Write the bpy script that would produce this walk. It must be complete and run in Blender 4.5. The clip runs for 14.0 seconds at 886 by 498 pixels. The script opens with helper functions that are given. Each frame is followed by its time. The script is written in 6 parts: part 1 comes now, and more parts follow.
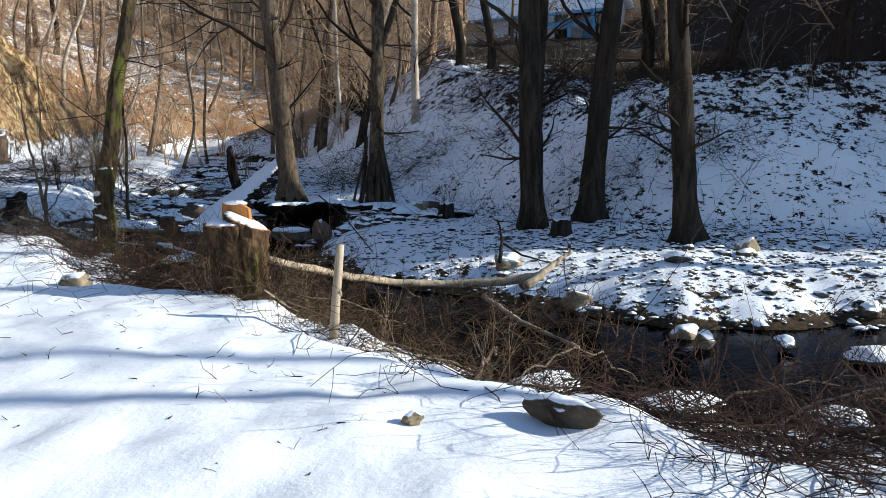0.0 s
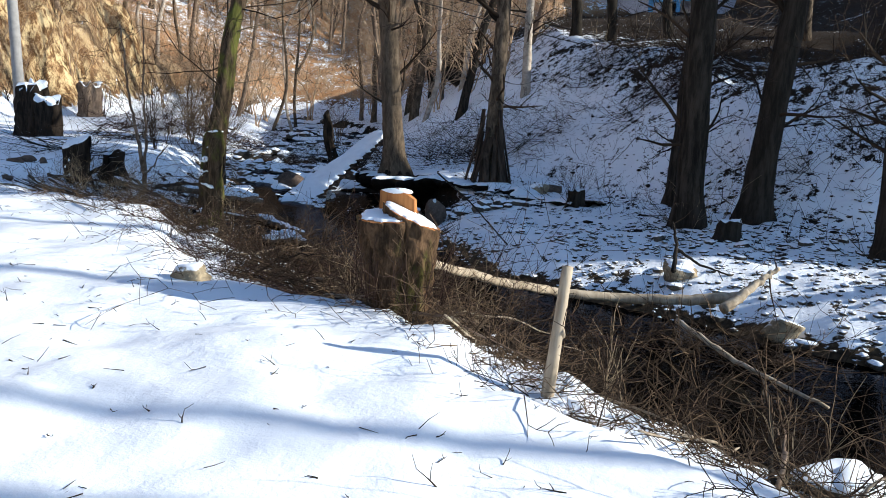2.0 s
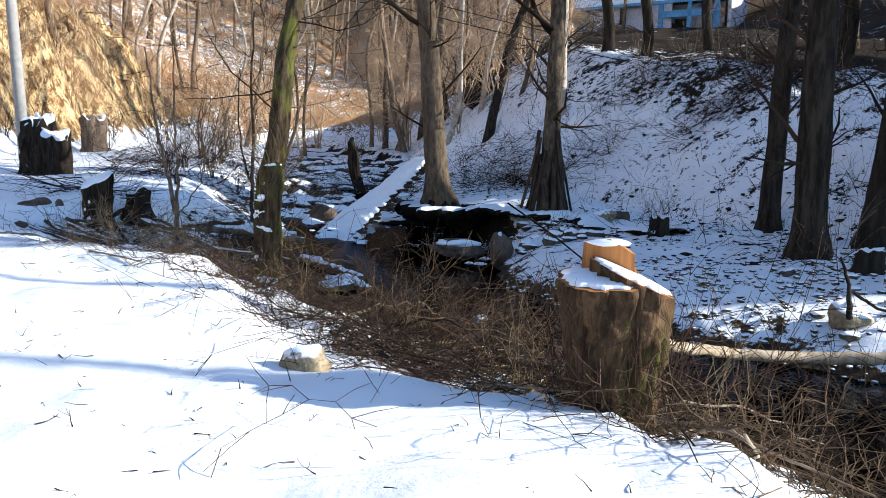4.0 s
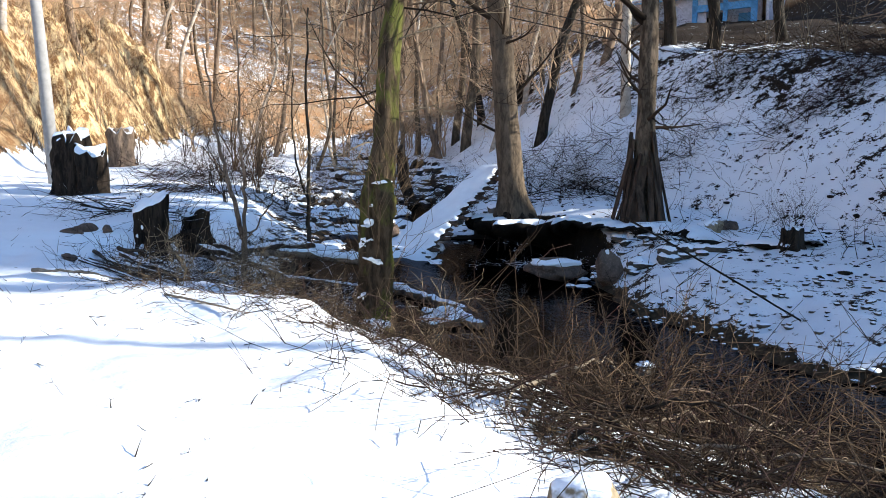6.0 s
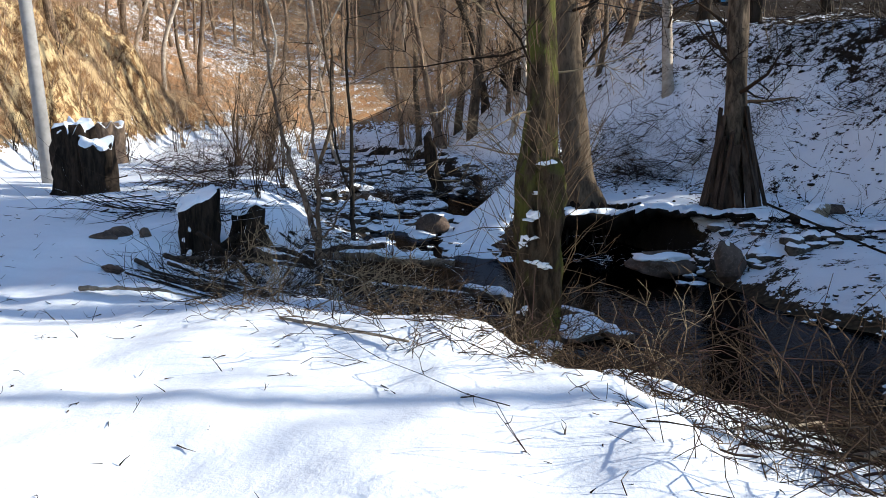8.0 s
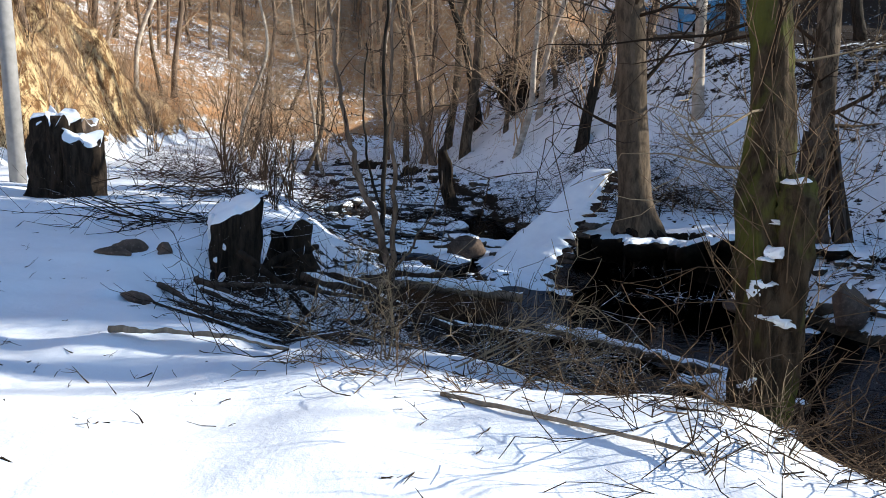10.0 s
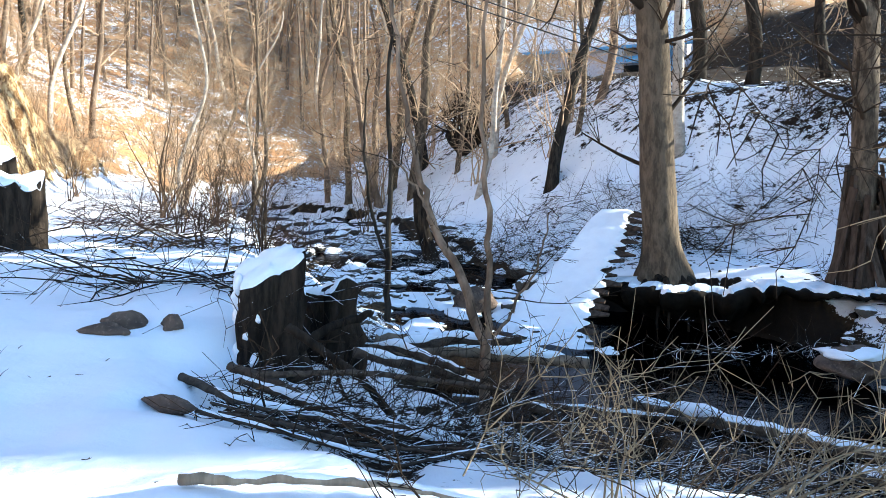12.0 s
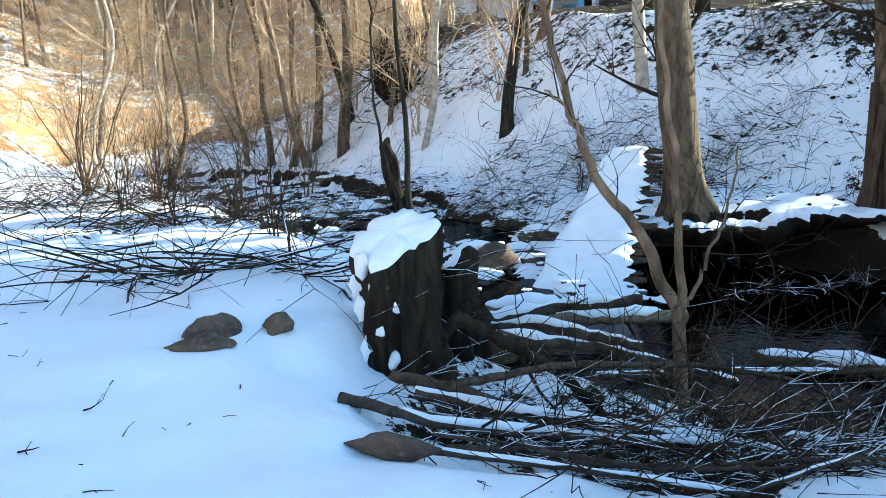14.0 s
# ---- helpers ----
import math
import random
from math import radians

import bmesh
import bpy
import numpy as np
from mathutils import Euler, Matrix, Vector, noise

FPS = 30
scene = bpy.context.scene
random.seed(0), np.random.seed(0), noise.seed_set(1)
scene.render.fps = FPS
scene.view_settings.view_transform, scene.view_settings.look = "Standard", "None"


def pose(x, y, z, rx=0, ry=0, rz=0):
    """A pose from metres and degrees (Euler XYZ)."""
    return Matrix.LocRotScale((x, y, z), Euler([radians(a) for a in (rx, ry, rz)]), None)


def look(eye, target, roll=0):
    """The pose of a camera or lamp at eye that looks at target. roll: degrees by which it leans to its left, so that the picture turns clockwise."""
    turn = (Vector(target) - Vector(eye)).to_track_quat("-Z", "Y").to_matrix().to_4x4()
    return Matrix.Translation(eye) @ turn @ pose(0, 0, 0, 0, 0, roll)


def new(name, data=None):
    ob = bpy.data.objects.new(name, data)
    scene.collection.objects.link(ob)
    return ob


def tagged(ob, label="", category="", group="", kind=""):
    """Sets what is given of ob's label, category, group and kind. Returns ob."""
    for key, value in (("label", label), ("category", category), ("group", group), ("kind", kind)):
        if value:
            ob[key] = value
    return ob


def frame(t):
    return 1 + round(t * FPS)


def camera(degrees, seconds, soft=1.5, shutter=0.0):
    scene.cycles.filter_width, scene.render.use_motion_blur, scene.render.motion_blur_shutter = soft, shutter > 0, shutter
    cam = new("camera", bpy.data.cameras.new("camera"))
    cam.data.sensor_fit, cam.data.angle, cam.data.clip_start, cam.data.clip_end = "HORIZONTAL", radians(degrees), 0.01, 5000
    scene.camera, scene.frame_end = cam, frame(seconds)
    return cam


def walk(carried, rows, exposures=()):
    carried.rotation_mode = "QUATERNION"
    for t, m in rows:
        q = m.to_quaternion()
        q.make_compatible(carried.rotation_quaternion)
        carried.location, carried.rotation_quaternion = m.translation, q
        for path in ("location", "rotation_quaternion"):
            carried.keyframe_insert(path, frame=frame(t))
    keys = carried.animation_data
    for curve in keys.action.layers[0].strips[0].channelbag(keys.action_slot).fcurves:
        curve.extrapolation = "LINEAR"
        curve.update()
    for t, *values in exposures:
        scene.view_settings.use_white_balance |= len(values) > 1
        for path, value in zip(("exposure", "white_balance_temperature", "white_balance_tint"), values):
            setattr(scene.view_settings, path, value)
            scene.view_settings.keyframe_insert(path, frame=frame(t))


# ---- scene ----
cam = camera(61.5, 14.0, soft=0.8)
PATH = [
    (0, (-0.061, 0.294, 1.729), (-0.051, 2.278, 1.469), 0.0),
    (0.5, (-0.38, 0.742, 1.75), (-0.327, 2.727, 1.505), -2.5),
    (1, (-0.695, 1.258, 1.767), (-0.87, 3.241, 1.568), -0.2),
    (1.5, (-0.988, 1.74, 1.76), (-1.02, 3.718, 1.466), -0.9),
    (1.6, (-1.057, 1.854, 1.767), (-1.083, 3.835, 1.498), 0.0),
    (2, (-1.394, 2.239, 1.773), (-1.558, 4.203, 1.436), 3.1),
    (2.5, (-1.766, 2.634, 1.762), (-1.966, 4.592, 1.408), 1.4),
    (2.7, (-1.924, 2.788, 1.759), (-2.124, 4.759, 1.484), 0.8),
    (4.8, (-3.766, 4.635, 1.712), (-3.885, 6.613, 1.439), 1.4),
    (5, (-3.955, 4.78, 1.71), (-4.099, 6.762, 1.481), -0.4),
    (5.5, (-4.431, 5.452, 1.74), (-4.655, 7.425, 1.495), 1.2),
    (6, (-4.726, 5.765, 1.773), (-4.906, 7.739, 1.51), -0.1),
    (6.5, (-5.172, 6.322, 1.742), (-5.453, 8.29, 1.529), -0.6),
    (7, (-5.563, 6.767, 1.701), (-5.772, 8.722, 1.335), -0.6),
    (7.2, (-5.857, 6.908, 1.691), (-6.062, 8.876, 1.4), -1.3),
    (9.3, (-7.724, 8.659, 1.495), (-7.682, 10.64, 1.222), 0.1),
    (9.5, (-7.921, 8.849, 1.519), (-7.919, 10.834, 1.275), -1.2),
    (10, (-8.385, 9.369, 1.492), (-8.371, 11.355, 1.26), 1.2),
    (10.5, (-8.781, 9.831, 1.435), (-8.604, 11.815, 1.253), 1.0),
    (11, (-9.072, 10.237, 1.452), (-8.841, 12.218, 1.307), 3.0),
    (11.5, (-9.496, 10.767, 1.464), (-9.158, 12.726, 1.252), 0.4),
    (12, (-9.897, 11.217, 1.464), (-9.66, 13.199, 1.347), 0.5),
    (12.5, (-10.287, 11.562, 1.458), (-9.993, 13.522, 1.19), 0.4),
    (13, (-10.708, 12.023, 1.457), (-10.4, 13.979, 1.176), -1.0),
    (13.5, (-11.122, 12.362, 1.475), (-10.719, 14.306, 1.233), -0.7),
    (14, (-11.485, 12.787, 1.461), (-10.989, 14.709, 1.213), -3.6),
]
EXPOSURES = [(0.0, -0.15, 6250, 6), (1.5, 0.0, 6150, 7), (2.5, 0.1, 6150, 7), (5.0, 0.6, 6250, 8), (6.0, 0.6, 6250, 8), (7.0, 0.35, 6250, 8), (9.5, 0.0, 6300, 8), (10.5, 0.55, 6250, 7),
             (11.5, 1.25, 6250, 4), (12.3, 1.35, 6200, 1), (13.0, 1.35, 6250, -4), (14.0, 1.38, 6350, -5)]
EXPOSURES = [(t, stops + 0.75, kelvin, tint) for t, stops, kelvin, tint in EXPOSURES]
walk(cam, [(t, look(eye, target, roll)) for t, eye, target, roll in PATH], EXPOSURES)

# ---- light ----
SUN_AZ, SUN_EL = radians(2.0), radians(22.0)          # azimuth from +x towards +y
world = bpy.data.worlds.new("winter_sky")
scene.world = world
world.use_nodes = True
_wn = world.node_tree.nodes
_sky = _wn.new("ShaderNodeTexSky")
_sky.sky_type, _sky.sun_disc = "NISHITA", False
_sky.ozone_density, _sky.dust_density = 3.0, 0.4
_sky.sun_elevation, _sky.sun_rotation = SUN_EL, math.pi / 2 - SUN_AZ
world.node_tree.links.new(_sky.outputs[0], _wn["Background"].inputs[0])
_wn["Background"].inputs[1].default_value = 0.115
sun = new("sun", bpy.data.lights.new("sun", "SUN"))
sun.data.energy, sun.data.angle, sun.data.color = 5.0, radians(0.6), (1.0, 0.93, 0.82)
sun.matrix_world = look((60 * math.cos(SUN_AZ) * math.cos(SUN_EL), 60 * math.sin(SUN_AZ) * math.cos(SUN_EL), 60 * math.sin(SUN_EL)), (0, 0, 0))


# ---- materials ----
class Nodes:
    """A small node writer for one material."""

    def __init__(self, name):
        self.mat = bpy.data.materials.new(name)
        self.mat.use_nodes = True
        self.tree = self.mat.node_tree
        self.bsdf = self.tree.nodes["Principled BSDF"]
        self.out = self.tree.nodes["Material Output"]

    def node(self, kind, **inputs):
        n = self.tree.nodes.new(kind)
        for key, v in inputs.items():
            self.put(n, key, v)
        return n

    def put(self, n, key, v):
        k = int(key[1:]) if key[0] == "i" and key[1:].isdigit() else key.replace("_", " ")
        if isinstance(v, bpy.types.NodeSocket):
            self.tree.links.new(v, n.inputs[k])
        else:
            n.inputs[k].default_value = v

    def coords(self, scale=(1, 1, 1), world_space=False):
        if world_space:
            src = self.node("ShaderNodeNewGeometry").outputs["Position"]
        else:
            src = self.node("ShaderNodeTexCoord").outputs["Object"]
        m = self.node("ShaderNodeMapping", Vector=src, Scale=scale)
        return m.outputs[0]

    def noise(self, vec, scale, detail=4.0, rough=0.6):
        return self.node("ShaderNodeTexNoise", Vector=vec, Scale=scale, Detail=detail, Roughness=rough).outputs["Fac"]

    def math(self, op, a, b=0.0, clamp=False):
        n = self.node("ShaderNodeMath", i0=a, i1=b)
        n.operation, n.use_clamp = op, clamp
        return n.outputs[0]

    def span(self, v, lo, hi, a=0.0, b=1.0):
        n = self.node("ShaderNodeMapRange", Value=v)
        for k, x in zip(("From Min", "From Max", "To Min", "To Max"), (lo, hi, a, b)):
            self.put(n, k, x)
        n.interpolation_type = "SMOOTHSTEP"
        return n.outputs[0]

    def mix(self, f, a, b):
        n = self.node("ShaderNodeMix")
        n.data_type = "RGBA"
        for sock, v in ((n.inputs[0], f), (n.inputs[6], a), (n.inputs[7], b)):
            if isinstance(v, bpy.types.NodeSocket):
                self.tree.links.new(v, sock)
            elif isinstance(v, tuple):
                sock.default_value = (*v, 1)
            else:
                sock.default_value = v
        return n.outputs[2]

    def attr(self, name):
        n = self.node("ShaderNodeAttribute")
        n.attribute_name = name
        return n.outputs["Fac"]

    def rand(self):
        return self.node("ShaderNodeObjectInfo").outputs["Random"]

    def up(self):
        n = self.node("ShaderNodeSeparateXYZ", Vector=self.node("ShaderNodeNewGeometry").outputs["Normal"])
        return n.outputs[2]

    def bump(self, height, strength, dist=0.02):
        return self.node("ShaderNodeBump", Height=height, Strength=strength, Distance=dist).outputs[0]

    def done(self, color, rough=0.8, normal=None, **more):
        self.put(self.bsdf, "Specular_IOR_Level", 0.08)
        self.put(self.bsdf, "Base_Color", (*color, 1) if isinstance(color, tuple) else color)
        self.put(self.bsdf, "Roughness", rough)
        if normal is not None:
            self.put(self.bsdf, "Normal", normal)
        for k, v in more.items():
            self.put(self.bsdf, k, v)
        return self.mat


SNOW = (0.86, 0.89, 0.93)


def snow_material(name="snow"):
    m = Nodes(name)
    p = m.coords(world_space=True)
    n1, n2 = m.noise(p, 3.0), m.noise(p, 28.0, 5)
    c = m.mix(m.span(n1, 0.35, 0.7), SNOW, (0.80, 0.83, 0.88))
    h = m.math("ADD", n2, m.math("MULTIPLY", n1, 2.0))
    return m.done(c, 0.55, m.bump(h, 0.35, 0.03))


def ground_material():
    """Snow over leaf litter, gravel, ochre earth: how much of each is laid is stored with the ground."""
    m = Nodes("snowy_ground")
    p = m.coords(world_space=True)
    cover, leaf, ochre, bed, bank_shade = (m.attr(a) for a in ("cover", "leaf", "ochre", "bed", "bank_shade"))
    big, mid, fine = m.noise(p, 0.9, 5), m.noise(p, 4.2, 5, 0.65), m.noise(p, 22.0, 5, 0.7)
    patch = m.math("ADD", m.math("MULTIPLY", big, 0.3), m.math("ADD", m.math("MULTIPLY", mid, 0.47), m.math("MULTIPLY", fine, 0.23)))
    patch = m.math("ADD", m.math("MULTIPLY", m.math("SUBTRACT", patch, 0.5), 1.55), 0.5)
    edge = m.math("MULTIPLY", m.math("SUBTRACT", 0.62, cover), 0.6)
    snow = m.span(m.math("SUBTRACT", patch, edge), 0.485, 0.52)
    vor = m.node("ShaderNodeTexVoronoi", Vector=p, Scale=26.0)
    litter = m.mix(vor.outputs["Distance"], (0.045, 0.028, 0.017), (0.011, 0.008, 0.006))
    litter = m.mix(m.span(mid, 0.4, 0.65), litter, (0.03, 0.023, 0.016))
    vl = m.node("ShaderNodeTexVoronoi", Vector=p, Scale=9.0)
    leaves = m.mix(vl.outputs["Distance"], (0.52, 0.29, 0.14), (0.27, 0.13, 0.06))
    leaves = m.mix(m.span(big, 0.38, 0.62), leaves, (0.38, 0.26, 0.16))
    q = m.coords((1.0, 1.0, 0.45), True)
    earth = m.mix(m.span(m.noise(q, 1.7, 6, 0.7), 0.36, 0.66), (0.66, 0.50, 0.27), (0.36, 0.21, 0.1))
    earth = m.mix(m.span(m.noise(q, 3.4, 6, 0.75), 0.44, 0.57), earth, (0.15, 0.08, 0.035))
    vg = m.node("ShaderNodeTexVoronoi", Vector=p, Scale=14.0)
    gravel = m.mix(vg.outputs["Distance"], (0.09, 0.063, 0.035), (0.014, 0.011, 0.008))
    c = m.mix(leaf, litter, leaves)
    c = m.mix(ochre, c, earth)
    c = m.mix(bed, c, gravel)
    # near-black over the cut bank: the undercut's shade, put into the colour
    c = m.mix(bank_shade, c, m.mix(mid, (0.009, 0.007, 0.005), (0.02, 0.015, 0.011)))
    sn = m.mix(m.span(m.noise(p, 1.3), 0.3, 0.7), SNOW, (0.81, 0.84, 0.89))
    c = m.mix(snow, c, sn)
    rough = m.span(snow, 0, 1, 0.9, 0.55)
    relief = m.math("ADD", m.math("MULTIPLY", snow, 0.8), m.math("MULTIPLY", m.math("MULTIPLY", fine, 0.8), m.span(cover, 0.9, 1.2, 1.0, 0.12)))
    relief = m.math("ADD", relief, m.math("MULTIPLY", mid, 0.5))
    relief = m.math("ADD", relief, m.math("MULTIPLY", ochre, m.math("MULTIPLY", m.noise(q, 2.2, 6, 0.7), 9.0)))
    return m.done(c, rough, m.bump(relief, 0.6, 0.05))


def bark_material(name, light, dark, moss=0.0, grain=(9, 9, 1.6), snowy=False, strength=0.8):
    m = Nodes(name)
    p = m.coords(grain)
    n = m.noise(p, 1.0, 6, 0.68)
    n2 = m.noise(m.coords(), 1.3, 3)
    c = m.mix(m.span(n, 0.36, 0.66), dark, light)
    c = m.mix(m.math("MULTIPLY", m.span(n2, 0.45, 0.75), 0.6), c, tuple(v * 0.55 for v in light))
    c = m.mix(m.math("MULTIPLY", m.rand(), 0.4), c, tuple(v * 0.6 for v in light))
    if moss:
        k = m.span(m.noise(m.coords((3, 3, 1.2)), 1.0, 5), 0.66 - 0.32 * moss, 0.78 - 0.3 * moss)
        c = m.mix(m.math("MULTIPLY", k, 0.85), c, (0.085, 0.09, 0.02))
    h = n
    if snowy:
        k = m.span(m.math("ADD", m.up(), m.math("MULTIPLY", m.noise(m.coords(world_space=True), 7.0), 1.3)), 1.1, 1.25)
        c = m.mix(k, c, SNOW)
    return m.done(c, 0.9, m.bump(h, strength, 0.035))


def stone_material(name, light, dark, snow_at=None, moss=False):
    m = Nodes(name)
    p = m.coords(world_space=True)
    n, f = m.noise(p, 4.0, 5), m.noise(p, 30.0, 4)
    c = m.mix(m.span(n, 0.35, 0.65), light, dark)
    c = m.mix(m.math("MULTIPLY", m.node("ShaderNodeNewGeometry").outputs["Random Per Island"], 0.5), c, tuple(0.5 * v for v in dark))
    c = m.mix(m.math("MULTIPLY", m.span(f, 0.5, 0.7), 0.4), c, tuple(1.3 * v for v in light))
    if moss:
        c = m.mix(m.span(n, 0.42, 0.56), c, (0.035, 0.036, 0.014))
    rough = 0.85
    if snow_at is not None:
        k = m.span(m.math("ADD", m.up(), m.math("MULTIPLY", m.noise(p, 5.0), 0.8)), snow_at, snow_at + 0.12)
        c = m.mix(k, c, SNOW)
    return m.done(c, rough, m.bump(m.math("ADD", n, m.math("MULTIPLY", f, 0.4)), 0.5, 0.03))


def twig_material(name, a, b, snowy=False):
    m = Nodes(name)
    r = m.node("ShaderNodeNewGeometry").outputs["Random Per Island"]
    c = m.mix(r, a, b)
    c = m.mix(m.math("MULTIPLY", m.noise(m.coords(world_space=True), 14.0), 0.5), c, tuple(0.5 * v for v in a))
    if snowy:
        k = m.span(m.math("ADD", m.up(), m.math("MULTIPLY", m.noise(m.coords(world_space=True), 6.0), 1.4)), 1.5, 1.62)
        c = m.mix(k, c, SNOW)
    return m.done(c, 0.85)


def wood_material(name, light, dark, grain=(14, 14, 1.2)):
    m = Nodes(name)
    n = m.noise(m.coords(grain), 1.0, 5, 0.6)
    c = m.mix(m.span(n, 0.32, 0.68), light, dark)
    c = m.mix(m.math("MULTIPLY", m.rand(), 0.35), c, tuple(0.6 * v for v in light))
    return m.done(c, 0.8, m.bump(n, 0.5, 0.01))


def water_material():
    m = Nodes("stream_water")
    p = m.coords((1.0, 1.0, 1.0), True)
    n = m.math("ADD", m.noise(p, 5.0, 3), m.math("MULTIPLY", m.noise(p, 16.0, 3), 0.35))
    nor = m.bump(n, 0.22, 0.03)
    clear = m.node("ShaderNodeBsdfTransparent", Color=(0.05, 0.04, 0.028, 1))
    gloss = m.node("ShaderNodeBsdfGlossy", Color=(0.085, 0.087, 0.095, 1), Roughness=0.07, Normal=nor)
    f = m.node("ShaderNodeFresnel", IOR=1.16, Normal=nor)
    mix = m.node("ShaderNodeMixShader", i0=f.outputs[0], i1=clear.outputs[0], i2=gloss.outputs[0])
    m.tree.links.new(mix.outputs[0], m.out.inputs[0])
    return m.mat


def plain(name, color, rough=0.7, var=0.15, scale=6.0):
    m = Nodes(name)
    n = m.noise(m.coords(world_space=True), scale, 5)
    c = m.mix(m.span(n, 0.3, 0.7), color, tuple(v * (1 - 2 * var) for v in color))
    return m.done(c, rough, m.bump(n, 0.25, 0.01))


M = dict(
    snow=snow_material(),
    ground=ground_material(),
    bark_dark=bark_material("dark_bark", (0.05, 0.041, 0.032), (0.009, 0.0075, 0.006)),
    bark_grey=bark_material("grey_brown_bark", (0.17, 0.128, 0.09), (0.04, 0.03, 0.021), grain=(11, 11, 3.5), strength=0.8),
    bark_moss=bark_material("mossy_bark", (0.085, 0.06, 0.038), (0.012, 0.009, 0.006), moss=0.62, grain=(16, 16, 4), strength=1.0),
    bark_pale=bark_material("pale_bark", (0.54, 0.47, 0.39), (0.28, 0.23, 0.185), grain=(4, 4, 5), strength=0.4),
    # bark in a lighter tone that stands for sun on it
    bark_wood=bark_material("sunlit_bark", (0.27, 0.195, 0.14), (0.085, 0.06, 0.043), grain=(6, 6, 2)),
    bark_old=bark_material("rotten_bark", (0.042, 0.031, 0.023), (0.007, 0.006, 0.005), strength=1.0),
    bark_stump=bark_material("torn_bark", (0.14, 0.085, 0.048), (0.016, 0.011, 0.007), moss=0.3, grain=(12, 12, 3.5), strength=1.0),
    bark_snow=bark_material("snowy_log_bark", (0.17, 0.13, 0.095), (0.05, 0.038, 0.028), grain=(9, 9, 9), snowy=True),
    bark_pole=bark_material("pole_bark", (0.12, 0.09, 0.07), (0.03, 0.023, 0.018), grain=(12, 12, 12)),
    cut=wood_material("cut_wood", (0.46, 0.2, 0.07), (0.24, 0.09, 0.03)),
    grey_wood=wood_material("weathered_wood", (0.36, 0.29, 0.21), (0.18, 0.14, 0.10)),
    plank=wood_material("weathered_plank", (0.09, 0.063, 0.046), (0.024, 0.017, 0.012)),
    peeled=wood_material("peeled_wood", (0.46, 0.38, 0.28), (0.24, 0.185, 0.125)),
    stone=stone_material("stream_stone", (0.15, 0.13, 0.105), (0.04, 0.034, 0.027), 0.86),
    stone_bare=stone_material("bare_stone", (0.19, 0.14, 0.11), (0.085, 0.062, 0.05)),
    stone_bank=stone_material("bank_stone", (0.13, 0.105, 0.08), (0.06, 0.048, 0.036), 1.08),
    stone_tan=stone_material("tan_stone", (0.44, 0.36, 0.24), (0.22, 0.17, 0.11), 1.0),
    twig_red=twig_material("reddish_twig", (0.085, 0.05, 0.04), (0.013, 0.009, 0.008)),
    twig_brown=twig_material("brown_twig", (0.065, 0.043, 0.028), (0.01, 0.007, 0.005)),
    twig_tan=twig_material("tan_twig", (0.36, 0.28, 0.18), (0.15, 0.11, 0.07)),
    twig_dry=twig_material("dry_twig", (0.20, 0.135, 0.08), (0.06, 0.04, 0.026)),
    # far twigs lightened well past the near ones: sunlight put into their colour
    twig_far_lit=twig_material("sunlit_far_twig", (0.60, 0.43, 0.28), (0.25, 0.17, 0.11)),
    twig_snow=twig_material("snowy_twig", (0.05, 0.035, 0.025), (0.018, 0.013, 0.009), snowy=True),
    water=water_material(),
    wall=plain("lilac_render", (0.62, 0.60, 0.66)),
    blue=plain("blue_paint", (0.16, 0.42, 0.72)),
    dark=plain("dark_opening", (0.03, 0.03, 0.035), 0.4),
    concrete=plain("grey_concrete", (0.28, 0.27, 0.26), 0.85, 0.1),
    # near-black turf colour that holds the shade of the hollow
    bank_shade=plain("undercut_shade", (0.012, 0.009, 0.006), 0.9, 0.3, 9.0),
    wire=plain("black_wire", (0.03, 0.03, 0.03)),
)


# ---- mesh tools ----
def lattice(x, y, seed):
    v = np.sin(x * 127.1 + y * 311.7 + seed * 74.7) * 43758.5453
    return v - np.floor(v)


def vnoise(x, y, seed=0.0):
    """Smooth value noise, -1 to 1."""
    xi, yi = np.floor(x), np.floor(y)
    u, v = x - xi, y - yi
    u, v = u * u * (3 - 2 * u), v * v * (3 - 2 * v)
    a, b = lattice(xi, yi, seed), lattice(xi + 1, yi, seed)
    c, d = lattice(xi, yi + 1, seed), lattice(xi + 1, yi + 1, seed)
    return 2 * ((a * (1 - u) + b * u) * (1 - v) + (c * (1 - u) + d * u) * v) - 1


def sstep(x, a, b):
    t = np.clip((x - a) / (b - a), 0, 1)
    return t * t * (3 - 2 * t)


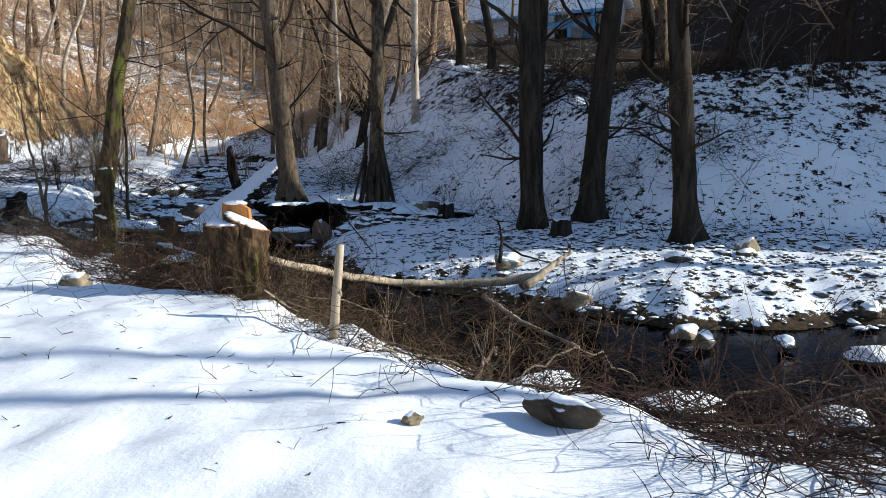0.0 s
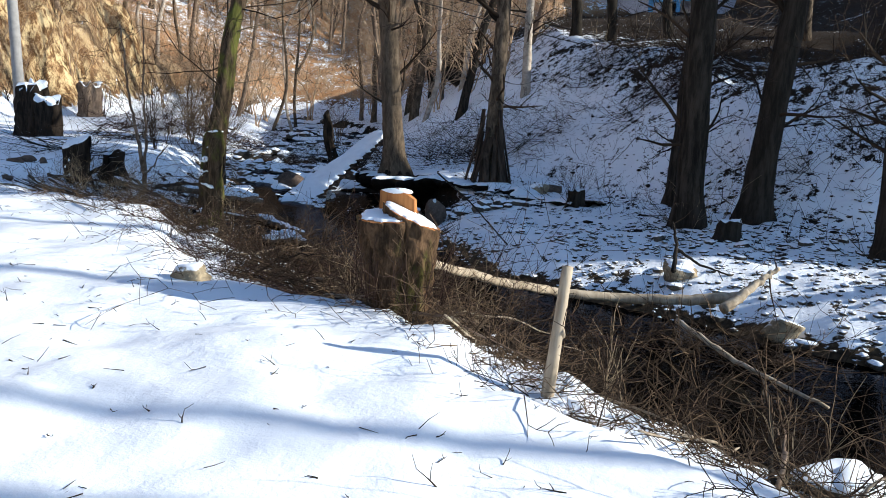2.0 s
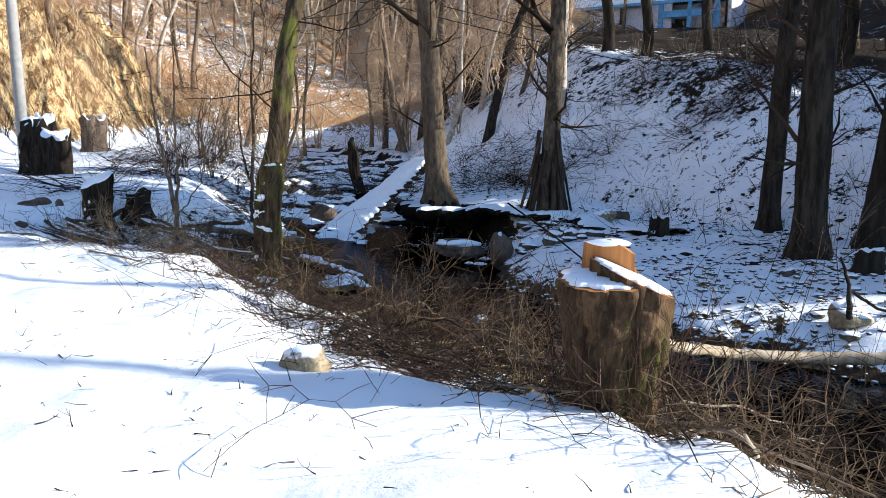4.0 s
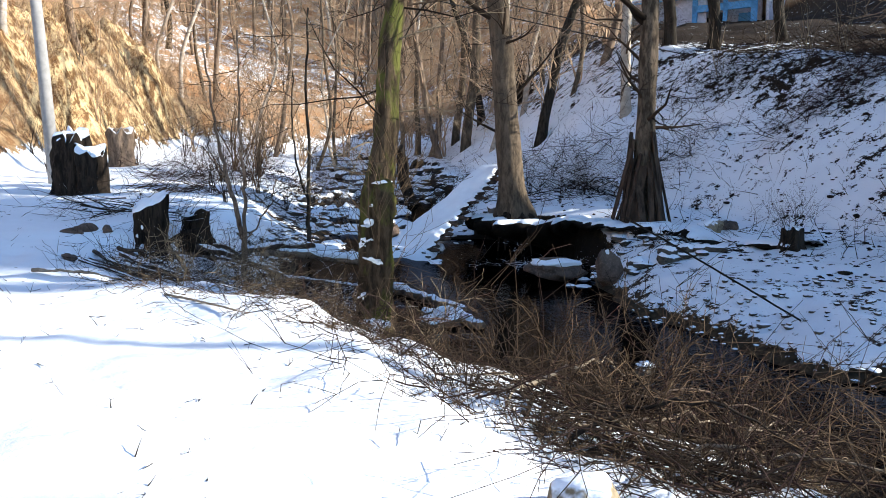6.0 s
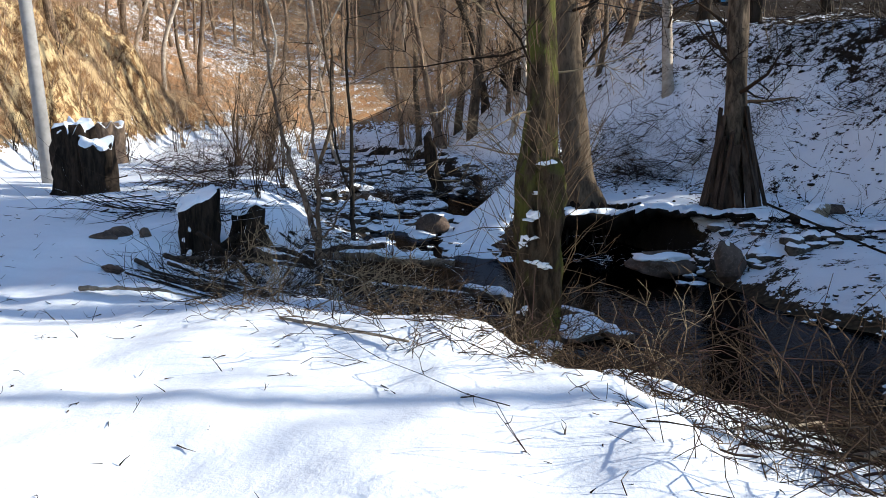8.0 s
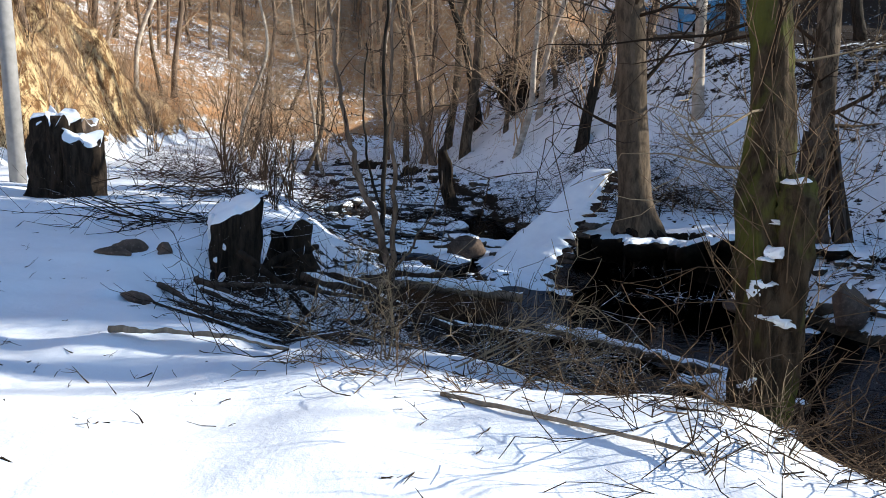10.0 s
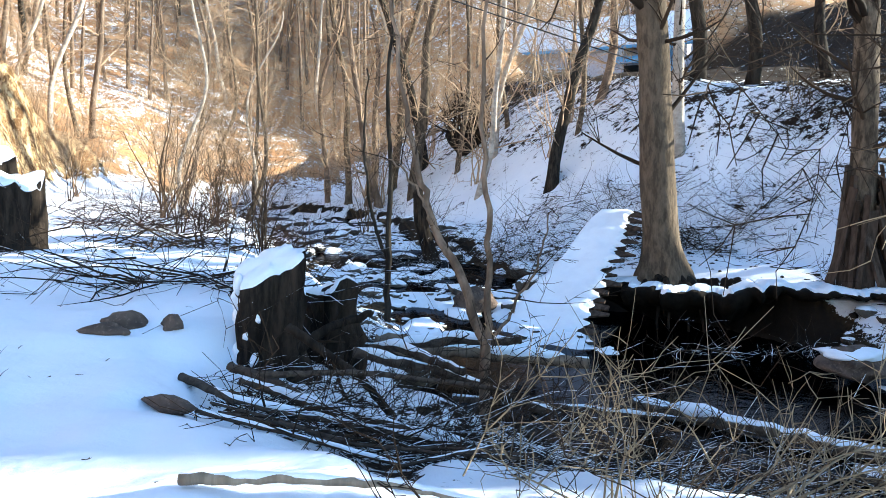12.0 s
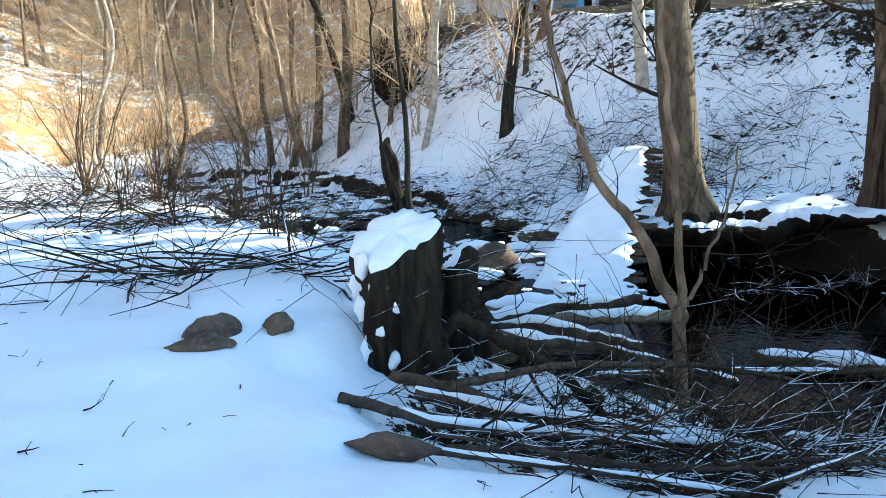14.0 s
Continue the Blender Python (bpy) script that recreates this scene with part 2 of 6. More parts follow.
class Acc:
    """Gathers tubes, lumps and plates for one mesh."""

    def __init__(self):
        self.v, self.f, self.n = [], [], 0

    def add(self, verts, faces):
        self.v.append(np.asarray(verts, float))
        self.f += [tuple(i + self.n for i in f) for f in faces]
        self.n += len(verts)

    def tube(self, pts, radii, sides=3, cap=False, lumps=None):
        pts, radii = np.asarray(pts, float), np.asarray(radii, float)
        tan = np.gradient(pts, axis=0)
        tan /= np.linalg.norm(tan, axis=1)[:, None] + 1e-9
        ref = np.array((0.0, 0.0, 1.0)) if abs(tan[:, 2]).mean() < 0.7 else np.array((1.0, 0.0, 0.0))
        a = np.cross(tan, ref)
        a /= np.linalg.norm(a, axis=1)[:, None] + 1e-9
        b = np.cross(a, tan)
        ang = np.arange(sides) * (2 * math.pi / sides)
        rad = radii[:, None] * (np.ones(sides)[None] if lumps is None else lumps(np.arange(len(pts)), ang))
        ring = pts[:, None] + rad[..., None] * (np.cos(ang)[None, :, None] * a[:, None] + np.sin(ang)[None, :, None] * b[:, None])
        n, s = len(pts), sides
        faces = [(i * s + j, (i + 1) * s + j, (i + 1) * s + (j + 1) % s, i * s + (j + 1) % s) for i in range(n - 1) for j in range(s)]
        if cap:
            faces += [tuple(range(s)), tuple(reversed(range((n - 1) * s, n * s)))]
        self.add(ring.reshape(-1, 3), faces)

    def box(self, m, sx, sy, sz, jitter=0.0, rng=None):
        c = np.array([(x, y, z) for x in (-0.5, 0.5) for y in (-0.5, 0.5) for z in (-0.5, 0.5)]) * (sx, sy, sz)
        if jitter:
            c = c + rng.uniform(-jitter, jitter, c.shape)
        c = [tuple(m @ Vector(v)) for v in c]
        self.add(c, [(0, 1, 3, 2), (4, 6, 7, 5), (0, 4, 5, 1), (2, 3, 7, 6), (0, 2, 6, 4), (1, 5, 7, 3)])

    def mesh(self, name, material, smooth=True):
        me = bpy.data.meshes.new(name)
        me.from_pydata(np.concatenate(self.v).tolist(), [], self.f)
        me.materials.append(material)
        if smooth:
            me.polygons.foreach_set("use_smooth", np.ones(len(me.polygons), bool))
        me.update()
        return me


def thing(name, loc=(0, 0, 0), label="", category="", group="", kind="", rz=0.0):
    ob = new(name)
    ob.matrix_world = pose(*loc, 0, 0, rz)
    return tagged(ob, label, category, group, kind)


def part(name, acc, material, parent, label="", smooth=True):
    ob = new(name, acc.mesh(name, material, smooth) if isinstance(acc, Acc) else acc)
    ob.parent = parent
    if label:
        ob["label"] = label
    return ob


def single(name, acc, material, loc=(0, 0, 0), label="", category="", group="", kind="", smooth=True):
    ob = new(name, acc.mesh(name, material, smooth) if isinstance(acc, Acc) else acc)
    ob.matrix_world = pose(*loc)
    return tagged(ob, label, category, group, kind)


# ---- the lie of the land ----
STREAM = np.array([  # x, y, water level, half width
    (70, 3.0, -0.8, 2.4), (12, 7.3, -0.7, 2.1), (6, 8.2, -0.67, 2.05), (2.5, 8.5, -0.66, 1.9), (0.3, 10.6, -0.65, 1.6),
    (-2.3, 12.9, -0.65, 1.35), (-4.2, 15.5, -0.65, 1.75), (-5.75, 18.35, -0.65, 2.65), (-6.15, 20.6, -0.65, 3.2), (-7.4, 23.6, -0.42, 1.9),
    (-8.6, 28, -0.05, 2.0), (-9.8, 34, 0.25, 2.0), (-11.3, 44, 0.7, 2.4), (-15, 50, 1.1, 2.0), (-19, 54, 1.6, 1.2)])
TOE = np.array([(90, 2), (40, 8), (20, 12.5), (10, 15.6), (5, 16.4), (2.8, 18.6), (1, 22), (-1.5, 26.5), (-4.5, 31), (-6.9, 38), (-8.3, 46), (-10, 56), (-14, 75)], float)
BACK = np.array([(-60, -60), (-36, 5), (-21, 28.5), (-21.7, 34.7), (-22, 47), (-19, 56), (-8, 62), (15, 66), (90, 70)], float)


def along(line, x, y):
    """Signed distance to a line of points (left of its run is minus), and the values carried along it."""
    best = np.full(x.shape, 1e9)
    sign = np.ones(x.shape)
    extra = [np.zeros(x.shape) for _ in range(line.shape[1] - 2)]
    for a, b in zip(line[:-1], line[1:]):
        dx, dy = b[0] - a[0], b[1] - a[1]
        t = np.clip(((x - a[0]) * dx + (y - a[1]) * dy) / (dx * dx + dy * dy), 0, 1)
        px, py = x - a[0] - t * dx, y - a[1] - t * dy
        d = np.hypot(px, py)
        near = d < best
        best = np.where(near, d, best)
        sign = np.where(near, np.where(dx * py - dy * px > 0, -1.0, 1.0), sign)
        for k, e in enumerate(extra):
            extra[k] = np.where(near, a[2 + k] + t * (b[2 + k] - a[2 + k]), e)
    return best * sign, extra


def land(x, y):
    """Height of the ground and its covers: snow, leaves, ochre earth, stream bed."""
    x, y = np.asarray(x, float), np.asarray(y, float)
    d, (w, hw) = along(STREAM, x, y)
    wob = 0.25 * vnoise(x * 0.9, y * 0.9, 3) + 0.12 * vnoise(x * 2.3, y * 2.3, 4)
    far = d > 0
    hollow = far * (1 - sstep(np.hypot(x + 5.0, (y - 22.1) * 0.8), 1.3, 2.1))
    e = np.abs(d) - hw + wob - 0.7 * hollow
    s = -0.66 * x + 0.75 * y
    road = np.interp(s, (-40, 0, 12, 17, 19.2, 21, 28, 33, 42, 55, 80), (-0.1, 0.12, 0.2, 0.25, 0.3, 0.52, 0.75, 0.92, 1.2, 2.4, 3.6))
    road = road + 0.075 * vnoise(x * 0.7, y * 0.7, 1) + 0.04 * vnoise(x * 1.7, y * 1.7, 2) + 0.022 * vnoise(x * 3.3, y * 3.3, 18) + 0.013 * vnoise(x * 6, y * 6, 5)
    # far bank, its mound and the hill behind
    toe, _ = along(TOE, x, y)
    toe = toe + 0.5 * vnoise(x * 0.35, y * 0.35, 7)
    flat = np.minimum(w + 0.42 + 0.075 * np.maximum(e, 0), 0.33 + np.maximum(w + 0.65, 0))
    flat = flat + 0.45 * np.exp(-(((x + 2.6) / 2.4) ** 2 + ((y - 22.8) / 2.2) ** 2))
    up = np.maximum(toe, 0)
    crest = 3.7 + 0.13 * np.maximum(y - 30, 0) - 1.1 * np.exp(-((y - 23.7) / 1.5) ** 2) * sstep(x, 2.5, 5)
    hill = 0.7 * up
    hill = np.where(hill > crest, crest + 0.12 * (hill - crest), hill)
    hill = hill + 0.25 * vnoise(x * 0.5, y * 0.5, 8) * sstep(up, 0.5, 3)
    # unseen rise added on the right to keep slope and banks in shade
    shade_hill = 15.5 * sstep(y - 10.7 - 0.03 * x, 0, 7) * sstep(x, 13.5, 23) * (1 - 0.72 * sstep(y, 24, 33))
    # notch through the added rise lets a strip of sun onto the mound
    ridge = y - 0.035 * (x - 20)
    sun_gaps = 0.92 * np.exp(-((ridge - 24.0) / 1.25) ** 2)
    shade_hill = shade_hill * np.maximum(1 - sun_gaps, 0) * (1 - sstep(x, 27, 36))
    right = flat + hill + shade_hill + 0.05 * vnoise(x * 1.6, y * 1.6, 9) + 0.03 * vnoise(x * 4, y * 4, 10)
    steep = 0.2 + 1.25 * sstep(np.hypot(x + 5.0, y - 22.1), 1.7, 3.0)
    upstream = far * sstep(y, 29, 32) * (1 - sstep(y, 50, 54))
    steep = steep * (1 - 0.75 * upstream)
    kf = np.clip(e / steep, 0, 1)
    bw = 1.85 + 1.35 * np.exp(-(((x + 4.2) / 1.4) ** 2 + ((y - 10.0) / 1.5) ** 2)) + 2.2 * np.exp(-(((x + 10.2) / 1.5) ** 2 + ((y - 16.4) / 1.5) ** 2)) + 1.0 * sstep(x, 0.6, 1.8) + 1.15 * np.exp(-(((x + 9.1) / 1.8) ** 2 + ((y - 14.4) / 1.3) ** 2))
    bw = bw + 0.26 * vnoise(x * 1.3, y * 1.3, 19) + 0.3 * vnoise(x * 3.3, y * 3.3, 20)
    kn = np.clip(e / (bw + 0.3), 0, 1)
    kn = 0.55 * kn + 0.45 * kn * kn * (3 - 2 * kn)
    z = np.where(far, w + (right - w) * (kf * (2 - kf)), w + (road - w) * kn)
    bedz = w - 0.22 * (1 - np.clip(np.abs(d) / hw, 0, 1) ** 2) - 0.02 + 0.05 * vnoise(x * 3.1, y * 3.1, 11)
    z = np.where(e < 0, np.minimum(z, w + np.maximum(e, -1) * 0.22 + 0.04 * vnoise(x * 3.1, y * 3.1, 11)), z)
    z = np.where(e < -0.5, np.minimum(z, bedz), z)
    isle = sstep(vnoise(x * 0.85, y * 0.85, 31) + 0.5 * vnoise(x * 2.4, y * 2.4, 32), -0.1, 0.3) * sstep(y, 20.0, 22.0) * (x < -5)
    z = np.where(e < 0, z + isle * np.maximum(w + 0.13 - z, 0), z)
    # cliff and woods at the back
    back, _ = along(BACK, x, y)
    bk = np.maximum(-back + 1.2 * vnoise(x * 0.22, y * 0.22, 12) + 0.5 * vnoise(x * 0.6, y * 0.6, 13), 0)
    cliff = sstep(y, 28, 34) * (1 - sstep(y, 47, 52)) * (x < -15)
    rise = 0.55 * bk + cliff * 3.6 * sstep(bk, 0.3, 3.2) + cliff * (1.0 * vnoise(x * 0.7, y * 0.7, 14) + 0.7 * vnoise(x * 1.5, y * 1.5, 17) + 0.45 * vnoise(x * 3.1, y * 3.1, 23)) * sstep(bk, 0.4, 1.6)
    rise = rise + 0.35 * vnoise(x * 0.4, y * 0.4, 15) * sstep(bk, 0, 3)
    z = z + np.minimum(rise, 70)
    # covers
    hillside = far * sstep(up, 0.0, 1.2)
    cover = np.where(far, 0.72 + 0.06 * sstep(e, 0.0, 0.6) - 0.03 * (1 - sstep(e, 1.0, 3.0)), 1.4)
    cover = np.where(far, cover + (0.05 - 0.07 * sstep(x, -0.5, 3.5)) * hillside - 0.13 * sstep(up, 2.4, 4.2), cover)
    cover = cover + 0.30 * np.exp(-(((x + 2.9) / 2.2) ** 2 + ((y - 23.4) / 1.8) ** 2)) * far
    cover = cover - 0.25 * far * sstep(up, 6.0, 9.0)
    # snowless cut of the far bank; also masks its painted shade
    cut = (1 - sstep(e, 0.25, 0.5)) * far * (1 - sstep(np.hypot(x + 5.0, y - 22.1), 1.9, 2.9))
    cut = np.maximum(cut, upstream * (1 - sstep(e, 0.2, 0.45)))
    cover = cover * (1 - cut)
    bank = (1 - sstep(e, bw - 1.25, bw + 0.42)) * (~far)
    heap = np.exp(-(((x + 9.0) / 1.6) ** 2 + ((y - 16.0) / 1.5) ** 2))
    cover = cover - (0.76 + 0.06 * heap) * bank
    back_c = sstep(bk, 0.2, 1.5)
    cover = cover * (1 - back_c) + back_c * (0.43 + 0.14 * vnoise(x * 0.15, y * 0.15, 16) + 0.05 * sstep(y, 58, 66))
    ochre = cliff * sstep(bk, 0.1, 0.6) * (1 - sstep(bk, 4.5, 6.5)) * (0.55 + 0.45 * sstep(vnoise(x * 0.5, y * 0.5, 21) + 0.5 * vnoise(x * 1.4, y * 1.4, 22), -0.5, 0.2))
    cover = cover * (1 - 0.6 * ochre)
    wet = 1 - sstep(e, -0.1, 0.3)
    cover = cover * (1 - wet * (1 - 0.25 * sstep(y, 21, 25)))
    cover = cover + 1.4 * isle * wet * sstep(isle, 0.3, 0.8)
    bed = np.maximum(wet, (1 - sstep(e, 0.3, 2.5)) * far * 0.8 * (1 - hillside)) * (1 - cut)
    leaf = back_c * (1 - ochre)
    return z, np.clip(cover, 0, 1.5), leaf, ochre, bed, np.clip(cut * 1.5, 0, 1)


GX, GY, GS = -80.0, -6.0, 0.2
_px, _py = np.meshgrid(GX + GS * np.arange(640), GY + GS * np.arange(660))
HEIGHTS = land(_px, _py)[0]
LEVELS = along(STREAM, _px, _py)[1][0]


def look_up(table, x, y):
    u, v = min(max((x - GX) / GS, 0), 638.0), min(max((y - GY) / GS, 0), 658.0)
    i, j = int(u), int(v)
    u, v = u - i, v - j
    return float((table[j, i] * (1 - u) + table[j, i + 1] * u) * (1 - v) + (table[j + 1, i] * (1 - u) + table[j + 1, i + 1] * u) * v)


def gz(x, y):
    return look_up(HEIGHTS, x, y)


def water_z(x, y):
    return look_up(LEVELS, x, y)


def steps(*spans):
    out = [np.arange(a, b, s) for a, b, s in spans]
    return np.concatenate(out + [np.array([spans[-1][1]])])


def build_ground():
    xs = steps((-600, -140, 46), (-140, -60, 8), (-60, -28, 1.1), (-28, -13, 0.35), (-13, 7, 0.11), (7, 14, 0.35), (14, 40, 1.3), (40, 140, 10), (140, 600, 46))
    ys = steps((-600, -80, 52), (-80, -8, 6), (-8, 2.5, 0.35), (2.5, 25, 0.11), (25, 36, 0.3), (36, 52, 0.5), (52, 70, 0.9), (70, 130, 5), (130, 700, 57))
    gx, gy = np.meshgrid(xs, ys)
    z, cover, leaf, ochre, bed, bank_shade = land(gx, gy)
    verts = np.stack([gx, gy, z], -1).reshape(-1, 3)
    nx, ny = len(xs), len(ys)
    i = (np.arange(ny - 1)[:, None] * nx + np.arange(nx - 1)[None]).reshape(-1)
    faces = np.stack([i, i + 1, i + nx + 1, i + nx], 1)
    me = bpy.data.meshes.new("ground")
    me.vertices.add(len(verts))
    me.vertices.foreach_set("co", verts.ravel())
    me.loops.add(faces.size)
    me.loops.foreach_set("vertex_index", faces.ravel())
    me.polygons.add(len(faces))
    me.polygons.foreach_set("loop_start", np.arange(0, faces.size, 4))
    me.polygons.foreach_set("use_smooth", np.ones(len(faces), bool))
    for name, vals in (("cover", cover), ("leaf", leaf), ("ochre", ochre), ("bed", bed), ("bank_shade", bank_shade)):
        me.attributes.new(name, "FLOAT", "POINT").data.foreach_set("value", vals.ravel().astype(np.float32))
    me.update(calc_edges=True)
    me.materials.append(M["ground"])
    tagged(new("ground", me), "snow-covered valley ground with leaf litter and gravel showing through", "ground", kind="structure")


def build_water():
    acc = Acc()
    pts = []
    for a, b in zip(STREAM[:-1], STREAM[1:]):
        n = max(2, int(np.hypot(*(b - a)[:2]) / 0.7))
        pts += [a + (b - a) * k / n for k in range(n)]
    pts = np.array(pts + [STREAM[-1]])
    tan = np.gradient(pts[:, :2], axis=0)
    tan /= np.linalg.norm(tan, axis=1)[:, None]
    nor = np.stack([tan[:, 1], -tan[:, 0]], 1)
    cols = 9
    k = np.linspace(-1, 1, cols)
    xy = pts[:, None, :2] + k[None, :, None] * (pts[:, None, 3:4] + 0.95) * nor[:, None]
    z = np.repeat(pts[:, 2:3], cols, 1)
    v = np.concatenate([xy, z[..., None]], -1).reshape(-1, 3)
    f = [(i * cols + j, (i + 1) * cols + j, (i + 1) * cols + j + 1, i * cols + j + 1) for i in range(len(pts) - 1) for j in range(cols - 1)]
    acc.add(v, f)
    single("water", acc, M["water"], label="dark clear shallow stream water", category="water", kind="structure")


build_ground()
build_water()


# ---- trees ----
def wander(rng, p, d, length, n, bend, rise=0.0):
    """A crooked line of n points from p along d."""
    pts, d = [np.array(p, float)], np.array(d, float)
    for _ in range(n - 1):
        d = d + rng.normal(0, bend, 3) + (0, 0, rise)
        d /= np.linalg.norm(d)
        pts.append(pts[-1] + d * length / (n - 1))
    return np.array(pts)


def grow(rng, acc, p, d, length, r, depth, sides=4, spread=0.7, kids=4, bend=0.16, rise=0.05, thin=0.004):
    """A limb that forks down to fine twigs."""
    n = max(4, int(3 + length * 1.8)) if depth else 3
    pts = wander(rng, p, d, length, n, bend, rise)
    rad = np.linspace(r, max(thin * 0.6, r * 0.25), n)
    acc.tube(pts, rad, sides if depth > 1 else 3)
    if depth <= 0:
        return
    for k in range(kids):
        i = int(rng.integers(max(1, n // 4), n))
        t = pts[min(i, n - 1)] - pts[i - 1]
        t /= np.linalg.norm(t) + 1e-9
        side = rng.normal(0, 1, 3)
        side -= side @ t * t
        side /= np.linalg.norm(side) + 1e-9
        nd = t * (1 - spread * 0.5) + side * spread
        grow(rng, acc, pts[i], nd / np.linalg.norm(nd), length * rng.uniform(0.4, 0.68), max(thin, rad[i] * 0.6), depth - 1, 3, spread, kids, bend * 1.15, rise, thin)


def trunk_line(height, lean, bend, rng, n, knee=0.0):
    z = np.linspace(0, 1, n)
    wob = np.stack([vnoise(z * 2.6 + rng.uniform(0, 50), z * 0 + 1, 3), vnoise(z * 2.6 + rng.uniform(0, 50), z * 0 + 7, 5)], 1) * bend
    wob -= wob[:1]
    lz = np.maximum(z * height - knee, 0)
    return np.stack([lean[0] * lz + wob[:, 0], lean[1] * lz + wob[:, 1], z * height - 0.25 * (z == 0)], 1)


def trunk(acc, rng, height, r, lean=(0, 0), bend=0.25, flare=0.8, sides=14, top=0.45, step=0.16, lobes=5, gnarl=0.09, knee=0.0):
    n = int(height / step) + 2
    line = trunk_line(height, lean, bend, rng, n, knee)
    h = np.maximum(line[:, 2], 0)
    rad = r * (1 - (1 - top) * h / height) * (1 + flare * np.exp(-h / (r * 1.1)))
    ph = rng.uniform(0, 50)

    def lumps(i, ang):
        zz = h[i][:, None]
        root = 1 + 0.5 * flare * np.exp(-zz / (r * 1.2)) * np.cos(ang[None] * lobes + ph)
        ridge = 1 + gnarl * vnoise(ang[None] * 1.9 + 0 * zz + ph, zz * 1.1, 2) + 0.6 * gnarl * vnoise(ang[None] * 4.2 + 0 * zz + ph, zz * 3.0, 6)
        return root * ridge

    acc.tube(line, rad, sides, True, lumps)
    return line, rad


def tree(name, loc, height, r, seed, bark, twig, lean=(0, 0), bend=0.25, limbs=10, first=0.35, depth=3, kids=4, reach=0.3, label="", group="trees by the stream", flare=0.8, second=None, low=0):
    rng = np.random.default_rng(seed)
    top = thing(name, loc, label, "tree", group)
    wood, fine = Acc(), Acc()
    line, rad = trunk(wood, rng, height, r, lean, bend, flare)
    stems = [(line, rad)]
    if second:
        h0, sl, sr = second
        i0 = int(len(line) * h0 / height)
        m = int((height - h0) / 0.3)
        pts = line[i0] + np.stack([np.linspace(0, 1, m) * sl[0], np.linspace(0, 1, m) * sl[1], np.linspace(0, height - h0, m) * 0.95], 1)
        pts[:, 0] += 0.12 * vnoise(np.linspace(0, 6, m), np.zeros(m), seed)
        rr = np.linspace(sr, sr * 0.4, m)
        wood.tube(pts, rr, 10)
        stems.append((pts, rr))
    for line, rad in stems:
        for k in range(limbs + low):
            f = rng.uniform(0.12, first) if k >= limbs else rng.uniform(first, 1.0)
            i = min(int(f * (len(line) - 1)), len(line) - 2)
            a = rng.uniform(0, 2 * math.pi)
            d = np.array((math.cos(a), math.sin(a), rng.uniform(0.1, 0.9)))
            L = height * reach * rng.uniform(0.5, 1.0) * (1.15 - 0.6 * f) * (0.5 if k >= limbs else 1)
            grow(rng, fine, line[i], d / np.linalg.norm(d), L, min(rad[i] * 0.42, 0.028 + 0.012 * L), depth, 5, kids=kids)
    part("trunk", wood, bark, top)
    part("crown", fine, twig, top)
    return top


def shoots(rng, acc, line, rad, n, z0, z1, length, r=0.006):
    """Thin water shoots out of a trunk."""
    for _ in range(n):
        i = int(rng.integers(int(len(line) * z0), max(int(len(line) * z1), int(len(line) * z0) + 1)))
        a = rng.uniform(0, 2 * math.pi)
        p = line[i] + rad[i] * 0.9 * np.array((math.cos(a), math.sin(a), 0))
        d = np.array((0.6 * math.cos(a), 0.6 * math.sin(a), rng.uniform(0.1, 1.2)))
        grow(rng, acc, p, d / np.linalg.norm(d), length * rng.uniform(0.4, 1), r, 1, 3, kids=2, bend=0.2, rise=0.12, thin=0.003)


def lump(acc, rng, c, size, level=2, rough=0.22, turn=0.0, flat_base=False):
    """An uneven rounded stone or heap."""
    bm = bmesh.new()
    bmesh.ops.create_icosphere(bm, subdivisions=level, radius=1.0)
    bm.verts.ensure_lookup_table()
    v = np.array([x.co for x in bm.verts])
    f = [tuple(x.index for x in fc.verts) for fc in bm.faces]
    bm.free()
    o = rng.uniform(0, 99, 3)
    k = 1 + rough * np.array([noise.noise(Vector(x * 1.3 + o)) * 1.6 + noise.noise(Vector(x * 3.1 + o)) * 0.6 for x in v])
    v = v * k[:, None]
    for _ in range(6):  # broken flats
        nrm = rng.normal(0, 1, 3)
        nrm /= np.linalg.norm(nrm)
        over = np.maximum(v @ nrm - rng.uniform(0.5, 0.85), 0)
        v -= over[:, None] * nrm * 0.85
    v = v * np.array(size)
    ca, sa = math.cos(turn), math.sin(turn)
    v = np.stack([v[:, 0] * ca - v[:, 1] * sa, v[:, 0] * sa + v[:, 1] * ca, v[:, 2]], 1)
    acc.add(v + np.array(c), f)
    return v + np.array(c), f


def boulder(x, y, size, material="stone", seed=1, label="rounded grey stream stone with a snow cap", turn=0.0, cap=0.0, z=None, group="stones by the stream", name="boulder", sink=0.35, shift=0.0):
    rng = np.random.default_rng(seed)
    z = gz(x, y) if z is None else z
    acc = Acc()
    lump(acc, rng, (0, 0, 0), size, 3, 0.3, turn)
    top = thing(name, (x, y, z + size[2] * (1 - 2 * sink)), label, "rock", group)
    part("stone", acc, M[material], top)
    if cap:
        ac = Acc()
        lump(ac, rng, (shift * size[0], 0.1 * size[1], size[2] * (0.62 - 0.5 * abs(shift))), (size[0] * cap, size[1] * cap, size[2] * (0.42 + abs(shift))), 3, 0.24, turn)
        part("snow_cap", ac, M["snow"], top, "soft white snow cap")
    return top


